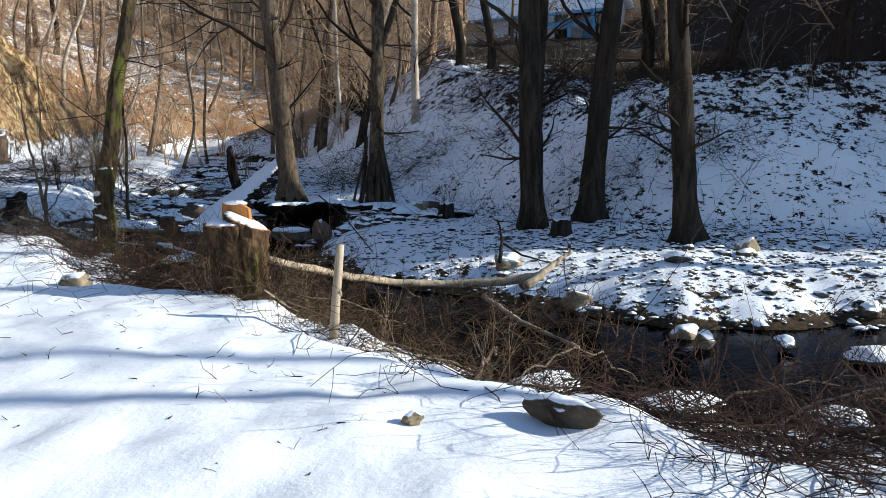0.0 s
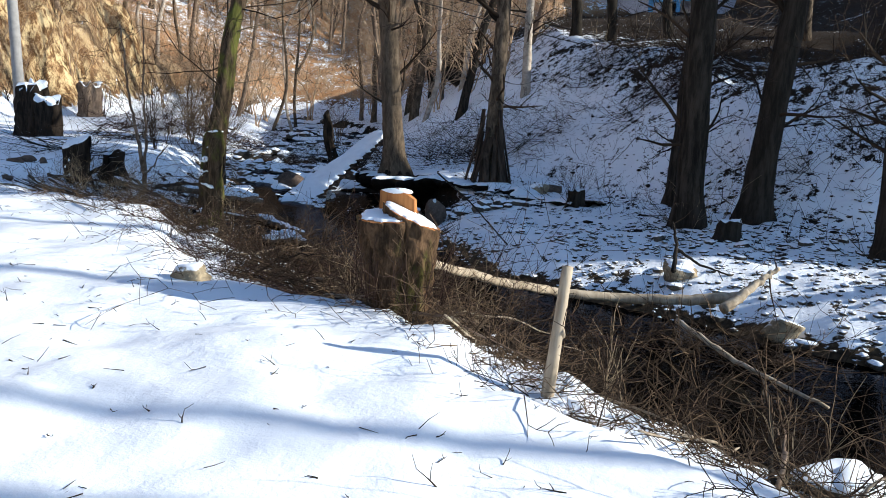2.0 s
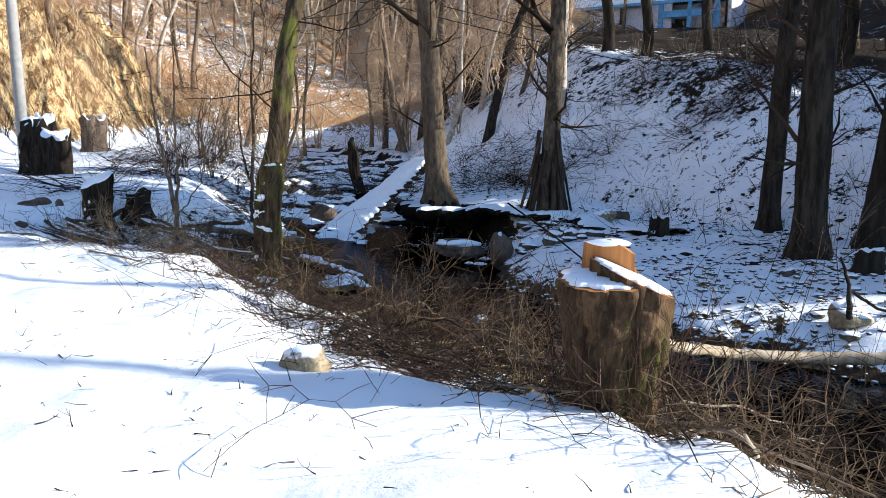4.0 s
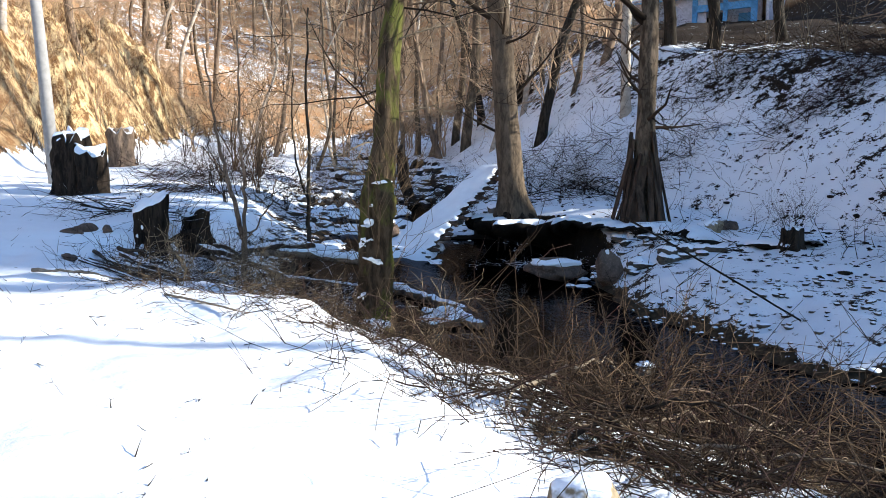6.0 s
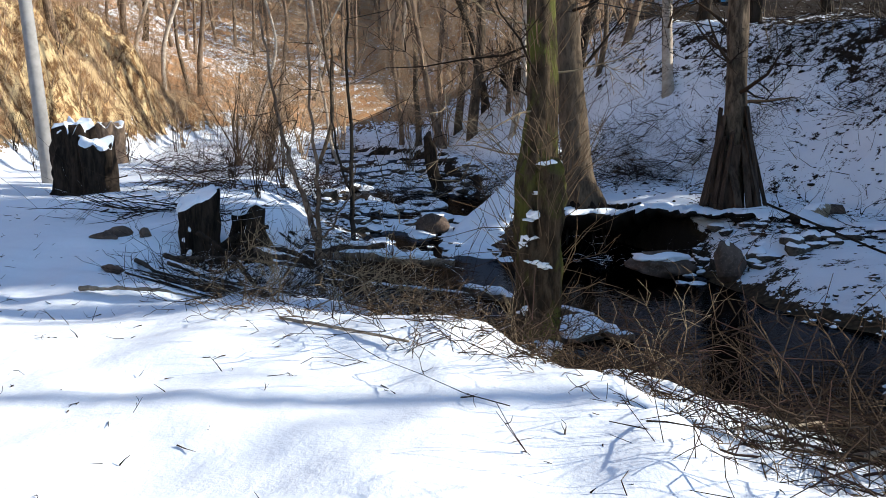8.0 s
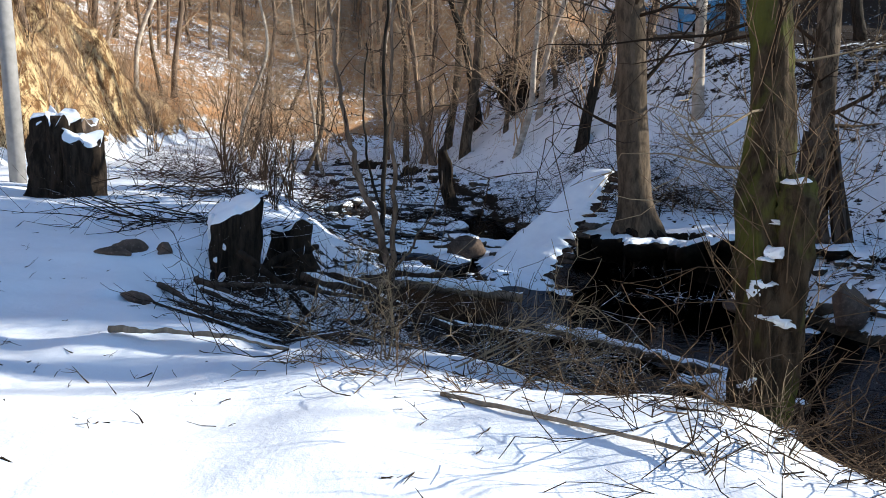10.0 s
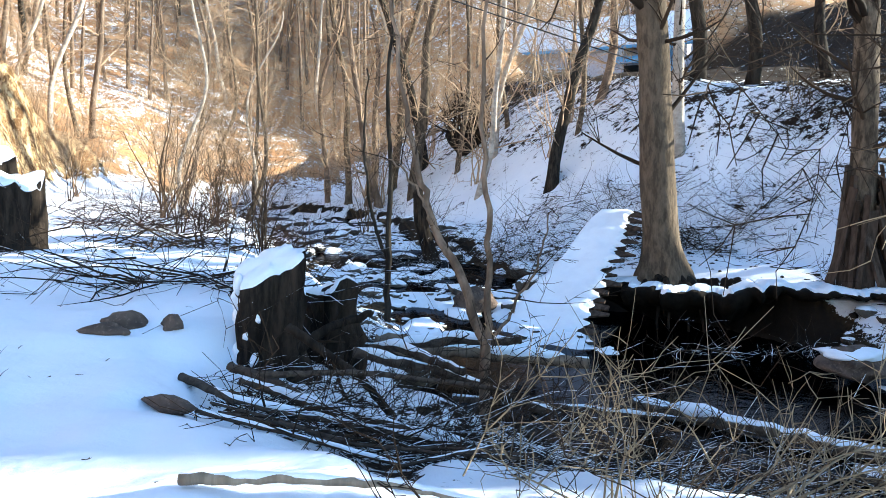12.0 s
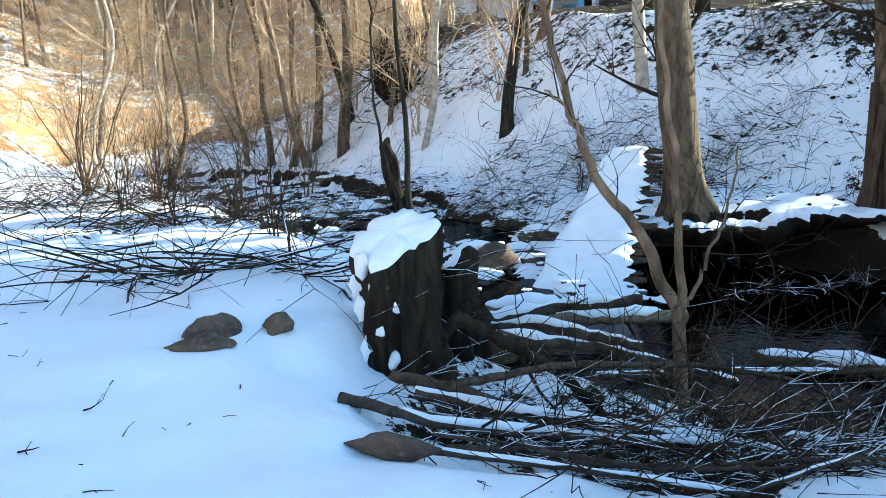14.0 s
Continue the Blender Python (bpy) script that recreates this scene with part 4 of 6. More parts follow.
log("broken_branch", [(1.0, 12.8, 0.2), (1.35, 12.8, -0.02), (1.75, 12.7, -0.12)], 0.022, 0.01, "bark_dark", "upright broken branch among gravel", 64, 2)
log("drift_branch", [(0.55, 10.4, -0.25), (1.0, 9.7, -0.45), (1.6, 8.9, -0.58)], 0.035, 0.015, "peeled", "pale driftwood branch reaching into the water", 65, 3)
log("fallen_branch", [(-0.9, 15.9, 0.2), (-1.35, 14.6, -0.2), (-2.1, 16.6, 0.25), (-2.9, 17.9, 0.7)][1:], 0.011, 0.017, "bark_dark", "long thin dark branch leaning across the snow", 66, 0)
log("stick", [(-10.62, 14.38, 0.31), (-10.2, 14.3, 0.33), (-9.75, 14.25, 0.31), (-9.35, 14.15, 0.25)], 0.026, 0.014, "grey_wood", "long weathered grey stick lying in the snow", 67, 2, snow=True)
log("stick", [(-8.35, 13.2, 0.27), (-7.8, 12.75, 0.3), (-7.25, 12.35, 0.3)], 0.013, 0.009, "grey_wood", "thin weathered stick lying in the snow", 68)
log("branch", [(1.05, 4.45, 0.0), (1.5, 4.1, 0.06), (2.1, 3.75, 0.05), (2.8, 3.5, 0.0)], 0.035, 0.02, "bark_wood", "bare brown branch lying along the bank", 69, 6, twig_mat="twig_red")

# cut branches strewn along the edge of the near bank
_rng = np.random.default_rng(97)
for k in range(34):
    f = _rng.uniform(0, 1)
    x0, y0 = (0.6 - 2.6 * f, 5.6 + 2.9 * f) if k < 10 else (-2.7 - 2.4 * f, 9.0 + 2.6 * f)
    x0, y0 = x0 + _rng.normal(0.1, 0.35), y0 + _rng.normal(0.1, 0.3)
    ang, size, r = _rng.normal(-0.3, 0.7), _rng.uniform(0.5, 1.3), _rng.uniform(0.006, 0.014)
    pts = []
    for q in (0, 0.4, 0.7, 1.0):
        px, py = x0 + math.cos(ang + 0.5 * q) * size * q, y0 + math.sin(ang + 0.5 * q) * size * q
        pts.append((px, py, max(gz(px, py), -0.6) + r + 0.03 + _rng.uniform(0, 0.09)))
    log("cut_branch", pts, r, r * 0.5, ("grey_wood", "peeled", "bark_wood")[k % 3], "pale cut branch lying on the bank edge", 500 + k, 3, group="cut branches", sides=7, twig_mat="twig_dry")


def cut_bough(x, y, ang, size, r, mat, seed, lift=0.25):
    """A long felled branch with its side branches, lying half over the water."""
    rng = np.random.default_rng(seed)
    z = max(gz(x, y), water_z(x, y)) + r
    top = thing("felled_branch", (x, y, z), "long felled branch with side twigs lying on the bank", "branch", "felled branches")
    d = np.array((math.cos(ang), math.sin(ang), 0.0))
    n = 16
    pts = wander(rng, (0, 0, 0), d, size, n, 0.07)
    far = pts[-1]
    fall = max(gz(x + far[0], y + far[1]), water_z(x + far[0], y + far[1])) - z
    pts[:, 2] = np.linspace(0, 1, n) * (fall + rng.uniform(0.1, 0.3)) + lift * np.sin(np.linspace(0, 3.1, n)) + 0.03 * rng.normal(0, 1, n)
    rad = np.linspace(r, r * 0.3, n)
    stem = Acc()
    stem.tube(pts, rad, 7, True)
    part("stem", stem, M[mat], top)
    for k in range(9):
        i = int(rng.integers(3, n))
        side = rng.normal(0, 1, 3) * (0.7, 0.7, 0.45) + d * 0.9
        tw = Acc()
        grow(rng, tw, pts[i], side / np.linalg.norm(side), size * rng.uniform(0.18, 0.42), max(rad[i] * 0.55, 0.004), 2, 4, kids=3, bend=0.14, rise=-0.01, thin=0.003)
        tagged(part("twig", tw, M["twig_dry" if k % 2 else "twig_brown"], top), kind="stuff")


_rng = np.random.default_rng(99)
for k in range(24):
    if k < 17:
        f = k / 17
        x0, y0 = -2.4 - 2.7 * f, 8.9 + 2.6 * f
    else:
        f = (k - 17) / 7
        x0, y0 = 2.2 - 2.6 * f, 4.9 + 2.2 * f
    cut_bough(x0 + _rng.normal(0, 0.15), y0 + _rng.normal(0, 0.15), _rng.normal(0.35, 0.75), _rng.uniform(1.1, 2.2), _rng.uniform(0.009, 0.018), ("grey_wood", "bark_wood", "bark_dark")[k % 3], 600 + k, _rng.uniform(0.05, 0.35))
# the heap of poles below the rotten stump
POLE = dict(group="poles in the brush heap", sides=9)
for k, (pts, r0, r1, mat, snow, twigs) in enumerate((
        ([(-11.11, 16.59, 0.24), (-10.62, 16.19, 0.15), (-9.84, 16.07, 0.0), (-9.06, 16.02, -0.15), (-8.45, 15.7, -0.3)], 0.032, 0.02, "bark_pole", True, 5),
        ([(-10.7, 16.62, 0.2), (-10.26, 16.4, 0.1), (-9.67, 16.16, 0.0), (-8.96, 16.08, -0.2), (-8.5, 15.8, -0.3)], 0.034, 0.024, "bark_pole", True, 4),
        ([(-10.56, 16.35, 0.3), (-9.87, 16.6, 0.25), (-8.96, 16.71, 0.1), (-8.23, 16.75, -0.1), (-7.6, 16.4, -0.4)], 0.024, 0.012, "bark_pole", False, 6),
        ([(-10.39, 16.84, 0.55), (-10.17, 16.79, 0.4), (-9.85, 16.65, 0.2), (-9.6, 16.6, -0.1)], 0.036, 0.03, "bark_old", False, 1),
        ([(-10.8, 16.75, 0.28), (-10.45, 16.55, 0.2), (-10.1, 16.3, 0.05)], 0.034, 0.026, "bark_pole", False, 1),
        ([(-10.45, 17.35, 0.2), (-10.1, 17.6, 0.42), (-9.75, 17.8, 0.5)], 0.045, 0.035, "bark_old", False, 1),
        ([(-9.9, 17.6, 0.2), (-9.2, 17.5, 0.05), (-8.2, 17.3, -0.3)], 0.05, 0.04, "bark_pole", True, 2),
        ([(-10.1, 18.3, 0.1), (-9.5, 17.8, 0.2), (-9.0, 17.2, 0.1)], 0.05, 0.035, "bark_pole", True, 2),
        ([(-9.7, 19.2, -0.1), (-8.9, 18.9, 0.05), (-8.2, 18.6, 0.1)], 0.06, 0.045, "bark_pole", True, 1),
        ([(-9.6, 19.6, -0.15), (-8.4, 19.5, -0.2), (-7.2, 19.5, -0.35)], 0.09, 0.07, "bark_wood", True, 1),
        ([(-9.0, 17.9, -0.3), (-7.8, 17.8, -0.4), (-6.6, 17.6, -0.5)], 0.035, 0.02, "bark_pole", True, 3))):
    log("pole", pts, r0, r1, mat, "dark cut pole with snow on top in a brush heap" if snow else "bare brown pole lying in a brush heap", 80 + k, twigs, snow=snow, **POLE)
_rng = np.random.default_rng(98)
for k in range(20):
    x0, y0 = _rng.uniform(-10.9, -8.9), _rng.uniform(15.7, 17.1)
    ang, size, r = _rng.uniform(-0.75, 0.2), _rng.uniform(1.1, 2.4), _rng.uniform(0.01, 0.02)
    pts = []
    for q in (0, 0.35, 0.7, 1.0):
        px, py = x0 + math.cos(ang + 0.2 * q) * size * q, y0 + math.sin(ang + 0.2 * q) * size * q
        pts.append((px, py, max(gz(px, py), -0.62) + r + 0.02 + _rng.uniform(0, 0.1)))
    log("pole", pts, r, r * 0.55, "bark_pole", "thin dark pole lying in a brush heap", 400 + k, 4, snow=k % 3 == 0, **POLE)
log("sunken_log", [(-7.0, 18.6, -0.6), (-6.3, 17.7, -0.56), (-5.4, 16.6, -0.58)], 0.09, 0.06, "bark_snow", "snow-topped log lying in the stream", 95, snow=True)
log("sunken_log", [(-9.6, 20.9, -0.3), (-8.6, 20.4, -0.28), (-7.6, 20.3, -0.36)], 0.12, 0.09, "bark_wood", "wet brown log across the stream", 96, snow=True)
log("sunken_log", [(-6.0, 16.5, -0.63), (-5.5, 16.2, -0.6), (-5.1, 15.7, -0.62)], 0.1, 0.07, "bark_snow", "snow-topped log lying in the stream", 97, snow=True)


def board_ramp():
    """Boards laid up the bank beside the tree under one sheet of snow, their pointed ends bare over the pool."""
    rng = np.random.default_rng(71)
    lo, hi = np.array((-6.72, 21.65, -0.66)), np.array((-4.92, 24.1, 1.42))
    along_, n = hi - lo, 19
    size = np.linalg.norm(along_)
    unit = along_ / size
    across = np.array((-0.80, 0.60, 0.0))
    nor = np.cross(unit, across)
    nor /= np.linalg.norm(nor) * (1 if nor[2] > 0 else -1)
    top = thing("board_ramp", tuple(lo), "snow-covered ramp of rough boards leaning on the bank", "ramp")
    step = size / n

    def wide(f):
        return 1.3 - 0.85 * f

    for k in range(n):
        f = (k + 0.5) / n
        L, tip = wide(f) + rng.uniform(0, 0.1), rng.uniform(-0.2, 0.14)
        o = unit * step * (k + 0.5) + nor * rng.uniform(-0.02, 0.0)
        w0, w1, th, sk = step * 0.46, step * rng.uniform(0.05, 0.25), 0.03, rng.uniform(-0.5, 0.1) * step
        prof = [(tip - 0.16, sk, w1), (tip + 0.1, sk * 0.4, w0 * 0.8), (tip + 0.28, 0, w0), (L, 0, w0)]
        v = [o + across * a + unit * (c + q * w) + nor * t for a, c, w in prof for q, t in ((-1, 0), (1, 0), (1, -th), (-1, -th))]
        fc = [(i * 4 + j, i * 4 + (j + 1) % 4, (i + 1) * 4 + (j + 1) % 4, (i + 1) * 4 + j) for i in range(3) for j in range(4)] + [(3, 2, 1, 0), (12, 13, 14, 15)]
        b = Acc()
        b.add(v, fc)
        part("board", b, M["plank"], top, smooth=False)
    # the snow
    rows, cols = 120, 26
    u = np.linspace(0.05, size * 1.0, rows)[:, None] + np.zeros((1, cols))
    q = np.linspace(0, 1, cols)[None] + np.zeros((rows, 1))
    rim = 0.06 + 0.11 * vnoise(u * 8.5, u * 0, 41) + 0.06 * vnoise(u * 21, u * 0, 42) - 0.07 * np.abs(np.sin(u / step * math.pi))
    a = rim + (wide(u / size) + 0.14 + 0.06 * vnoise(u * 3, u * 0, 44) - rim) * q
    h = 0.055 * np.minimum(1, np.minimum(q * 14, (1 - q) * 14)) + 0.02 * vnoise(u * 3, a * 3, 43) + 0.012 * vnoise(u * 9, a * 7, 45) + 0.008
    h = h * np.minimum(1, (rows - 1 - np.arange(rows))[:, None] / 6 + 0.1)
    v = u[..., None] * unit + a[..., None] * across + np.maximum(h, 0.006)[..., None] * nor
    sn = Acc()
    sn.add(v.reshape(-1, 3), [(i * cols + j, i * cols + j + 1, (i + 1) * cols + j + 1, (i + 1) * cols + j) for i in range(rows - 1) for j in range(cols - 1)])
    part("snow", sn, M["snow"], top, "sheet of white snow")
    for side in (0.16, 0.6):
        b = Acc()
        b.tube(np.array([across * side - nor * 0.09, unit * size * 0.97 + across * side * 0.6 - nor * 0.09]), (0.05, 0.05), 8, True)
        part("beam", b, M["bark_old"], top, "dark round supporting beam")


board_ramp()


def bank_ledge():
    """The turf that overhangs the pool: a ragged lip, coloured near-black as shade, under snow, hollow below, thinning
    out along the gravel.
    """
    line, n = [], 150
    ctrl = np.array([(-5.72, 23.35), (-5.25, 22.72), (-4.75, 22.3), (-4.2, 21.95), (-3.6, 21.7), (-2.9, 21.35), (-2.2, 21.0), (-1.5, 20.55), (-0.8, 19.9), (0.1, 18.9)])
    t = np.linspace(0, len(ctrl) - 1, n)
    line = np.stack([np.interp(t, range(len(ctrl)), ctrl[:, k]) for k in (0, 1)], 1)
    tan = np.gradient(line, axis=0)
    tan /= np.linalg.norm(tan, axis=1)[:, None]
    out = np.stack([tan[:, 1], -tan[:, 0]], 1)
    out *= np.sign((out @ np.array((-0.5, -0.85))))[:, None]
    hole = 1 - sstep(t, 3.2, 5.0)
    out_by = 0.24 * vnoise(t * 2.3, t * 0, 51) + 0.14 * vnoise(t * 6.5, t * 0, 52)
    rim = line + out * (out_by + 0.12 * hole)[:, None]
    back_z = np.array([gz(*(p - o * 0.95)) for p, o in zip(line, out)])
    z = np.where(hole > 0.3, np.maximum(back_z, 0.17), back_z) * 0 + np.convolve(np.pad(np.where(hole > 0.3, np.maximum(back_z, 0.17), back_z), 6, "edge"), np.ones(13) / 13, "valid")
    z = z + 0.07 * vnoise(t * 2.4, t * 0, 53) + 0.04 * vnoise(t * 7, t * 0, 59) + 0.02
    low = 0.1 + 0.16 * hole + 0.06 * vnoise(t * 5, t * 0, 54)

    def strip(prof):
        v = np.stack([np.concatenate([rim - out * inn[:, None], zz[:, None]], 1) for inn, zz in prof], 1)
        m = len(prof)
        a = Acc()
        a.add(v.reshape(-1, 3), [(i * m + j, i * m + j + 1, (i + 1) * m + j + 1, (i + 1) * m + j) for i in range(n - 1) for j in range(m - 1)])
        return a

    one = np.ones(n)
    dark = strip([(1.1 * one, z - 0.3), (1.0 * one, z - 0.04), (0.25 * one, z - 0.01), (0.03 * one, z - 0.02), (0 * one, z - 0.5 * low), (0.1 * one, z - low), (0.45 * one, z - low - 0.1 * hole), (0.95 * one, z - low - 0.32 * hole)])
    top = thing("bank_ledge", (0, 0, 0), "overhanging turf edge of the far bank, near-black with painted shade", "bank", kind="structure")
    part("turf", dark, M["bank_shade"], top)
    frill = np.maximum(0.16 + 0.22 * vnoise(t * 4.5, t * 0, 55) + 0.16 * vnoise(t * 14, t * 0, 56), 0.01)
    wide = 1.35 * one + 0.15 * vnoise(t * 3, t * 0, 58)
    snow = strip([(wide, z - 0.12), (1.0 * one, z + 0.03), (np.maximum(0.45, frill + 0.2), z + 0.05 + 0.02 * vnoise(t * 5, t * 0, 57)), (frill + 0.14, z + 0.045), (frill + 0.03, z + 0.02), (frill, z - 0.02)])
    part("snow", snow, M["snow"], top, "white snow on the turf")
    # roots of the beech that hang into the hollow
    rng = np.random.default_rng(73)
    for k in range(13):
        a = -2.75 + k * 0.2 + rng.uniform(-0.1, 0.1)
        o = np.array((math.cos(a), math.sin(a), 0))
        p = np.array((-4.65, 23.4, 0.36))
        reach, drop = rng.uniform(0.45, 0.8), rng.uniform(0.5, 0.95)
        pts = np.array([p + o * 0.18, p + o * reach * 0.6 - (0, 0, 0.12), p + o * reach - (0, 0, 0.2 + 0.2 * drop), p + o * (reach + 0.1) - (0, 0, drop)])
        ln = np.stack([np.interp(np.linspace(0, 3, 16), range(4), pts[:, q]) for q in range(3)], 1) + rng.normal(0, 0.012, (16, 3))
        r = Acc()
        r.tube(ln, np.linspace(rng.uniform(0.05, 0.085), 0.018, 16), 7)
        part("root", r, M["bark_old"], top, "dark hanging tree root")


bank_ledge()


def leaning_boards():
    """Split boards and slabs stood round the foot of the slim tree."""
    rng = np.random.default_rng(72)
    x, y = -1.95, 22.1
    top = thing("leaning_boards", (x, y, gz(x, y)), "split weathered boards leaning round a tree foot", "boards")
    for k in range(19):
        a = -3.4 + k * 0.21 + rng.uniform(-0.12, 0.12)
        h = (1.9, 1.75, 1.1, 1.45, 0.9, 1.3, 1.5, 0.8, 1.55, 1.35, 1.2, 1.0, 1.3)[k * 7 % 13]
        fr = rng.uniform(0.42, 0.66)
        foot = np.array((fr * math.cos(a), fr * math.sin(a), -0.15))
        head = np.array((0.24 * math.cos(a + rng.uniform(-0.5, 0.5)), 0.24 * math.sin(a + rng.uniform(-0.3, 0.3)), h))
        z = head - foot
        L = np.linalg.norm(z)
        z /= L
        xx = np.array((-math.sin(a), math.cos(a), 0))
        yy = np.cross(z, xx)
        c = (foot + head) / 2
        m = Matrix(((xx[0], yy[0], z[0], c[0]), (xx[1], yy[1], z[1], c[1]), (xx[2], yy[2], z[2], c[2]), (0, 0, 0, 1)))
        b = Acc()
        b.box(m, rng.uniform(0.08, 0.2), 0.035, L, 0.03, rng)
        part("board", b, M["plank"], top, smooth=False)


leaning_boards()


def utility_pole():
    x, y = -17.9, 26.35
    top = thing("utility_pole", (x, y, gz(x, y)), "slim grey concrete utility pole beside the road", "pole")
    a = Acc()
    a.tube([(0, 0, -0.4), (-0.12, 0, 3), (-0.35, 0, 8.5)], (0.18, 0.165, 0.12), 14, True)
    part("shaft", a, M["concrete"], top)
    w = Acc()
    for dz, end in ((0.0, (28, 9, 3.0)), (0.35, (30, 12, 3.5))):
        t = np.linspace(0, 1, 24)[:, None]
        p = np.array((-0.33, 0, 8.1 + dz)) * (1 - t) + np.array(end) * t
        p[:, 2] -= (4 * t * (1 - t) * 0.5)[:, 0]
        w.tube(p, np.full(24, 0.018), 5)
    part("wire", w, M["wire"], top, "thin black wires")


utility_pole()


def house():
    """The small house on the terrace: lilac walls, blue woodwork, snow on the roof."""
    x, y, z = 7.7, 65.2, 9.8
    top = thing("house", (x, y, z), "small pale house with blue woodwork and a snowy roof", "house", rz=-30)
    W, D, Hh = 13.0, 7.0, 3.3
    w = Acc()
    T = Matrix.Translation
    w.box(T((-2.2, 0.12, Hh / 2 - 1)), W - 4.4, 0.24, Hh + 2)
    w.box(T((-W / 2 + 0.12, D / 2, Hh / 2 - 1)), 0.24, D, Hh + 2)
    w.box(T((W / 2 - 0.12, D / 2, Hh / 2 - 1)), 0.24, D, Hh + 2)
    w.box(T((0, D - 0.12, Hh / 2 - 1)), W - 0.5, 0.24, Hh + 2)
    w.box(T((3.3, 1.8, Hh / 2 - 1)), 4.6, 0.2, Hh + 2)
    part("wall", w, M["wall"], top, smooth=False)
    r = Acc()
    eave, ridge, ov = Hh, Hh + 2.9, 0.5
    v = [(-W / 2 - ov, -ov, eave - 0.1), (W / 2 + ov, -ov, eave - 0.1), (W / 2 + ov, D / 2, ridge), (-W / 2 - ov, D / 2, ridge), (W / 2 + ov, D + ov, eave - 0.1), (-W / 2 - ov, D + ov, eave - 0.1)]
    v2 = [(a, b, c + 0.22) for a, b, c in v]
    r.add(v + v2, [(0, 1, 2, 3), (3, 2, 4, 5), (6, 9, 8, 7), (9, 11, 10, 8), (0, 6, 7, 1), (5, 4, 10, 11), (0, 3, 9, 6), (3, 5, 11, 9), (1, 7, 8, 2), (2, 8, 10, 4)])
    part("roof", r, M["snow"], top, "thick snow on the roof", False)
    for sx in (-1, 1):
        g, xx = Acc(), sx * (W / 2 - 0.1)
        g.add([(xx, 0.1, eave), (xx, D - 0.1, eave), (xx, D / 2, ridge - 0.15), (xx - 0.15 * sx, 0.1, eave), (xx - 0.15 * sx, D - 0.1, eave), (xx - 0.15 * sx, D / 2, ridge - 0.15)],
              [(0, 1, 2), (3, 5, 4), (0, 3, 4, 1), (1, 4, 5, 2), (2, 5, 3, 0)])
        part("gable", g, M["wall"], top, smooth=False)
    for nm, px, pz, sx, sz, mm in (("fascia", 0, eave - 0.12, W + 0.9, 0.22, "blue"), ("post", 1.3, 0.6, 0.35, 5.0, "blue"), ("post", 3.5, 0.6, 0.3, 5.0, "blue"), ("post", 5.5, 0.6, 0.4, 5.0, "blue"),
                                  ("beam", 3.4, 2.3, 4.4, 0.5, "blue"), ("drainpipe", -1.9, 1.2, 0.16, 4.2, "dark")):
        a = Acc()
        a.box(T((px, -0.12 if nm != "fascia" else -0.45, pz)), sx, 0.2, sz)
        part(nm, a, M[mm], top, smooth=False)
    a = Acc()
    a.box(T((2.4, 1.66, 1.1)), 1.1, 0.1, 2.2)
    part("door", a, M["dark"], top, "dark door", False)
    a = Acc()
    a.box(T((4.5, 1.66, 1.4)), 1.0, 0.1, 1.2)
    part("window", a, M["blue"], top, "blue-framed window", False)


house()

# ---- stones ----
boulder(0.70, 4.52, (0.29, 0.11, 0.12), "stone_bank", 1, "long brown boulder half buried in bank snow", -0.75, 0.0, name="boulder", group="", sink=0.3)
boulder(-0.22, 4.5, (0.06, 0.05, 0.05), "stone_tan", 2, "small tan stone on the snow", sink=0.3)
boulder(-4.38, 9.0, (0.17, 0.14, 0.2), "stone_tan", 3, "pale tan stone at the bank edge under snow", 0.4, sink=0.44)
boulder(-11.75, 17.5, (0.2, 0.12, 0.08), "stone_bare", 4, "flat brown stone lying on the snow", 0.3, sink=0.25)
boulder(-11.85, 17.2, (0.19, 0.1, 0.06), "stone_bare", 5, "flat brown stone lying on the snow", 0.2, sink=0.25)
boulder(-11.35, 17.45, (0.1, 0.09, 0.09), "stone_bare", 6, "small dark stone lying on the snow", 0.3, sink=0.25)
boulder(-10.98, 15.75, (0.23, 0.09, 0.06), "stone_bare", 7, "brown slab of stone lying on the snow", -0.6, sink=0.25)
boulder(2.0, 11.25, (0.26, 0.2, 0.19), "stone_tan", 8, "tan boulder beside the fallen trunk", 0.2, sink=0.2)
boulder(1.15, 12.95, (0.27, 0.2, 0.17), "stone_tan", 9, "brown boulder on the gravel bank", 0.2, 0.5, sink=0.25)
boulder(3.17, 9.75, (0.22, 0.17, 0.17), "stone_tan", 10, "tan stone at the water edge with snow", 0.6, 0.8, sink=0.25)
boulder(3.85, 12.3, (0.26, 0.2, 0.13), "stone", 11, turn=0.3, cap=0.75)
boulder(5.4, 13.4, (0.22, 0.18, 0.16), "stone_tan", 12, "tan stone on the gravel bank", 0.3, sink=0.25)
boulder(6.05, 10.6, (0.2, 0.16, 0.14), "stone", 13, turn=0.5, cap=0.6)
boulder(-0.67, 21.4, (0.3, 0.22, 0.2), "stone_tan", 14, "brown pointed boulder on the snow", 0.4, sink=0.25)
boulder(-0.3, 21.7, (0.33, 0.2, 0.16), "stone_bare", 15, "dark flat boulder on the snow", 0.1, sink=0.3)
boulder(-3.85, 19.5, (0.6, 0.38, 0.2), "stone_bare", 16, "dark boulder in the pool under a thick snow cap", 0.5, 0.95, z=-0.5, sink=0.25)
boulder(-3.05, 18.9, (0.26, 0.22, 0.33), "stone_bare", 17, "upright brown stone beside the pool", 0.2, 0.3, z=-0.4, sink=0.3)
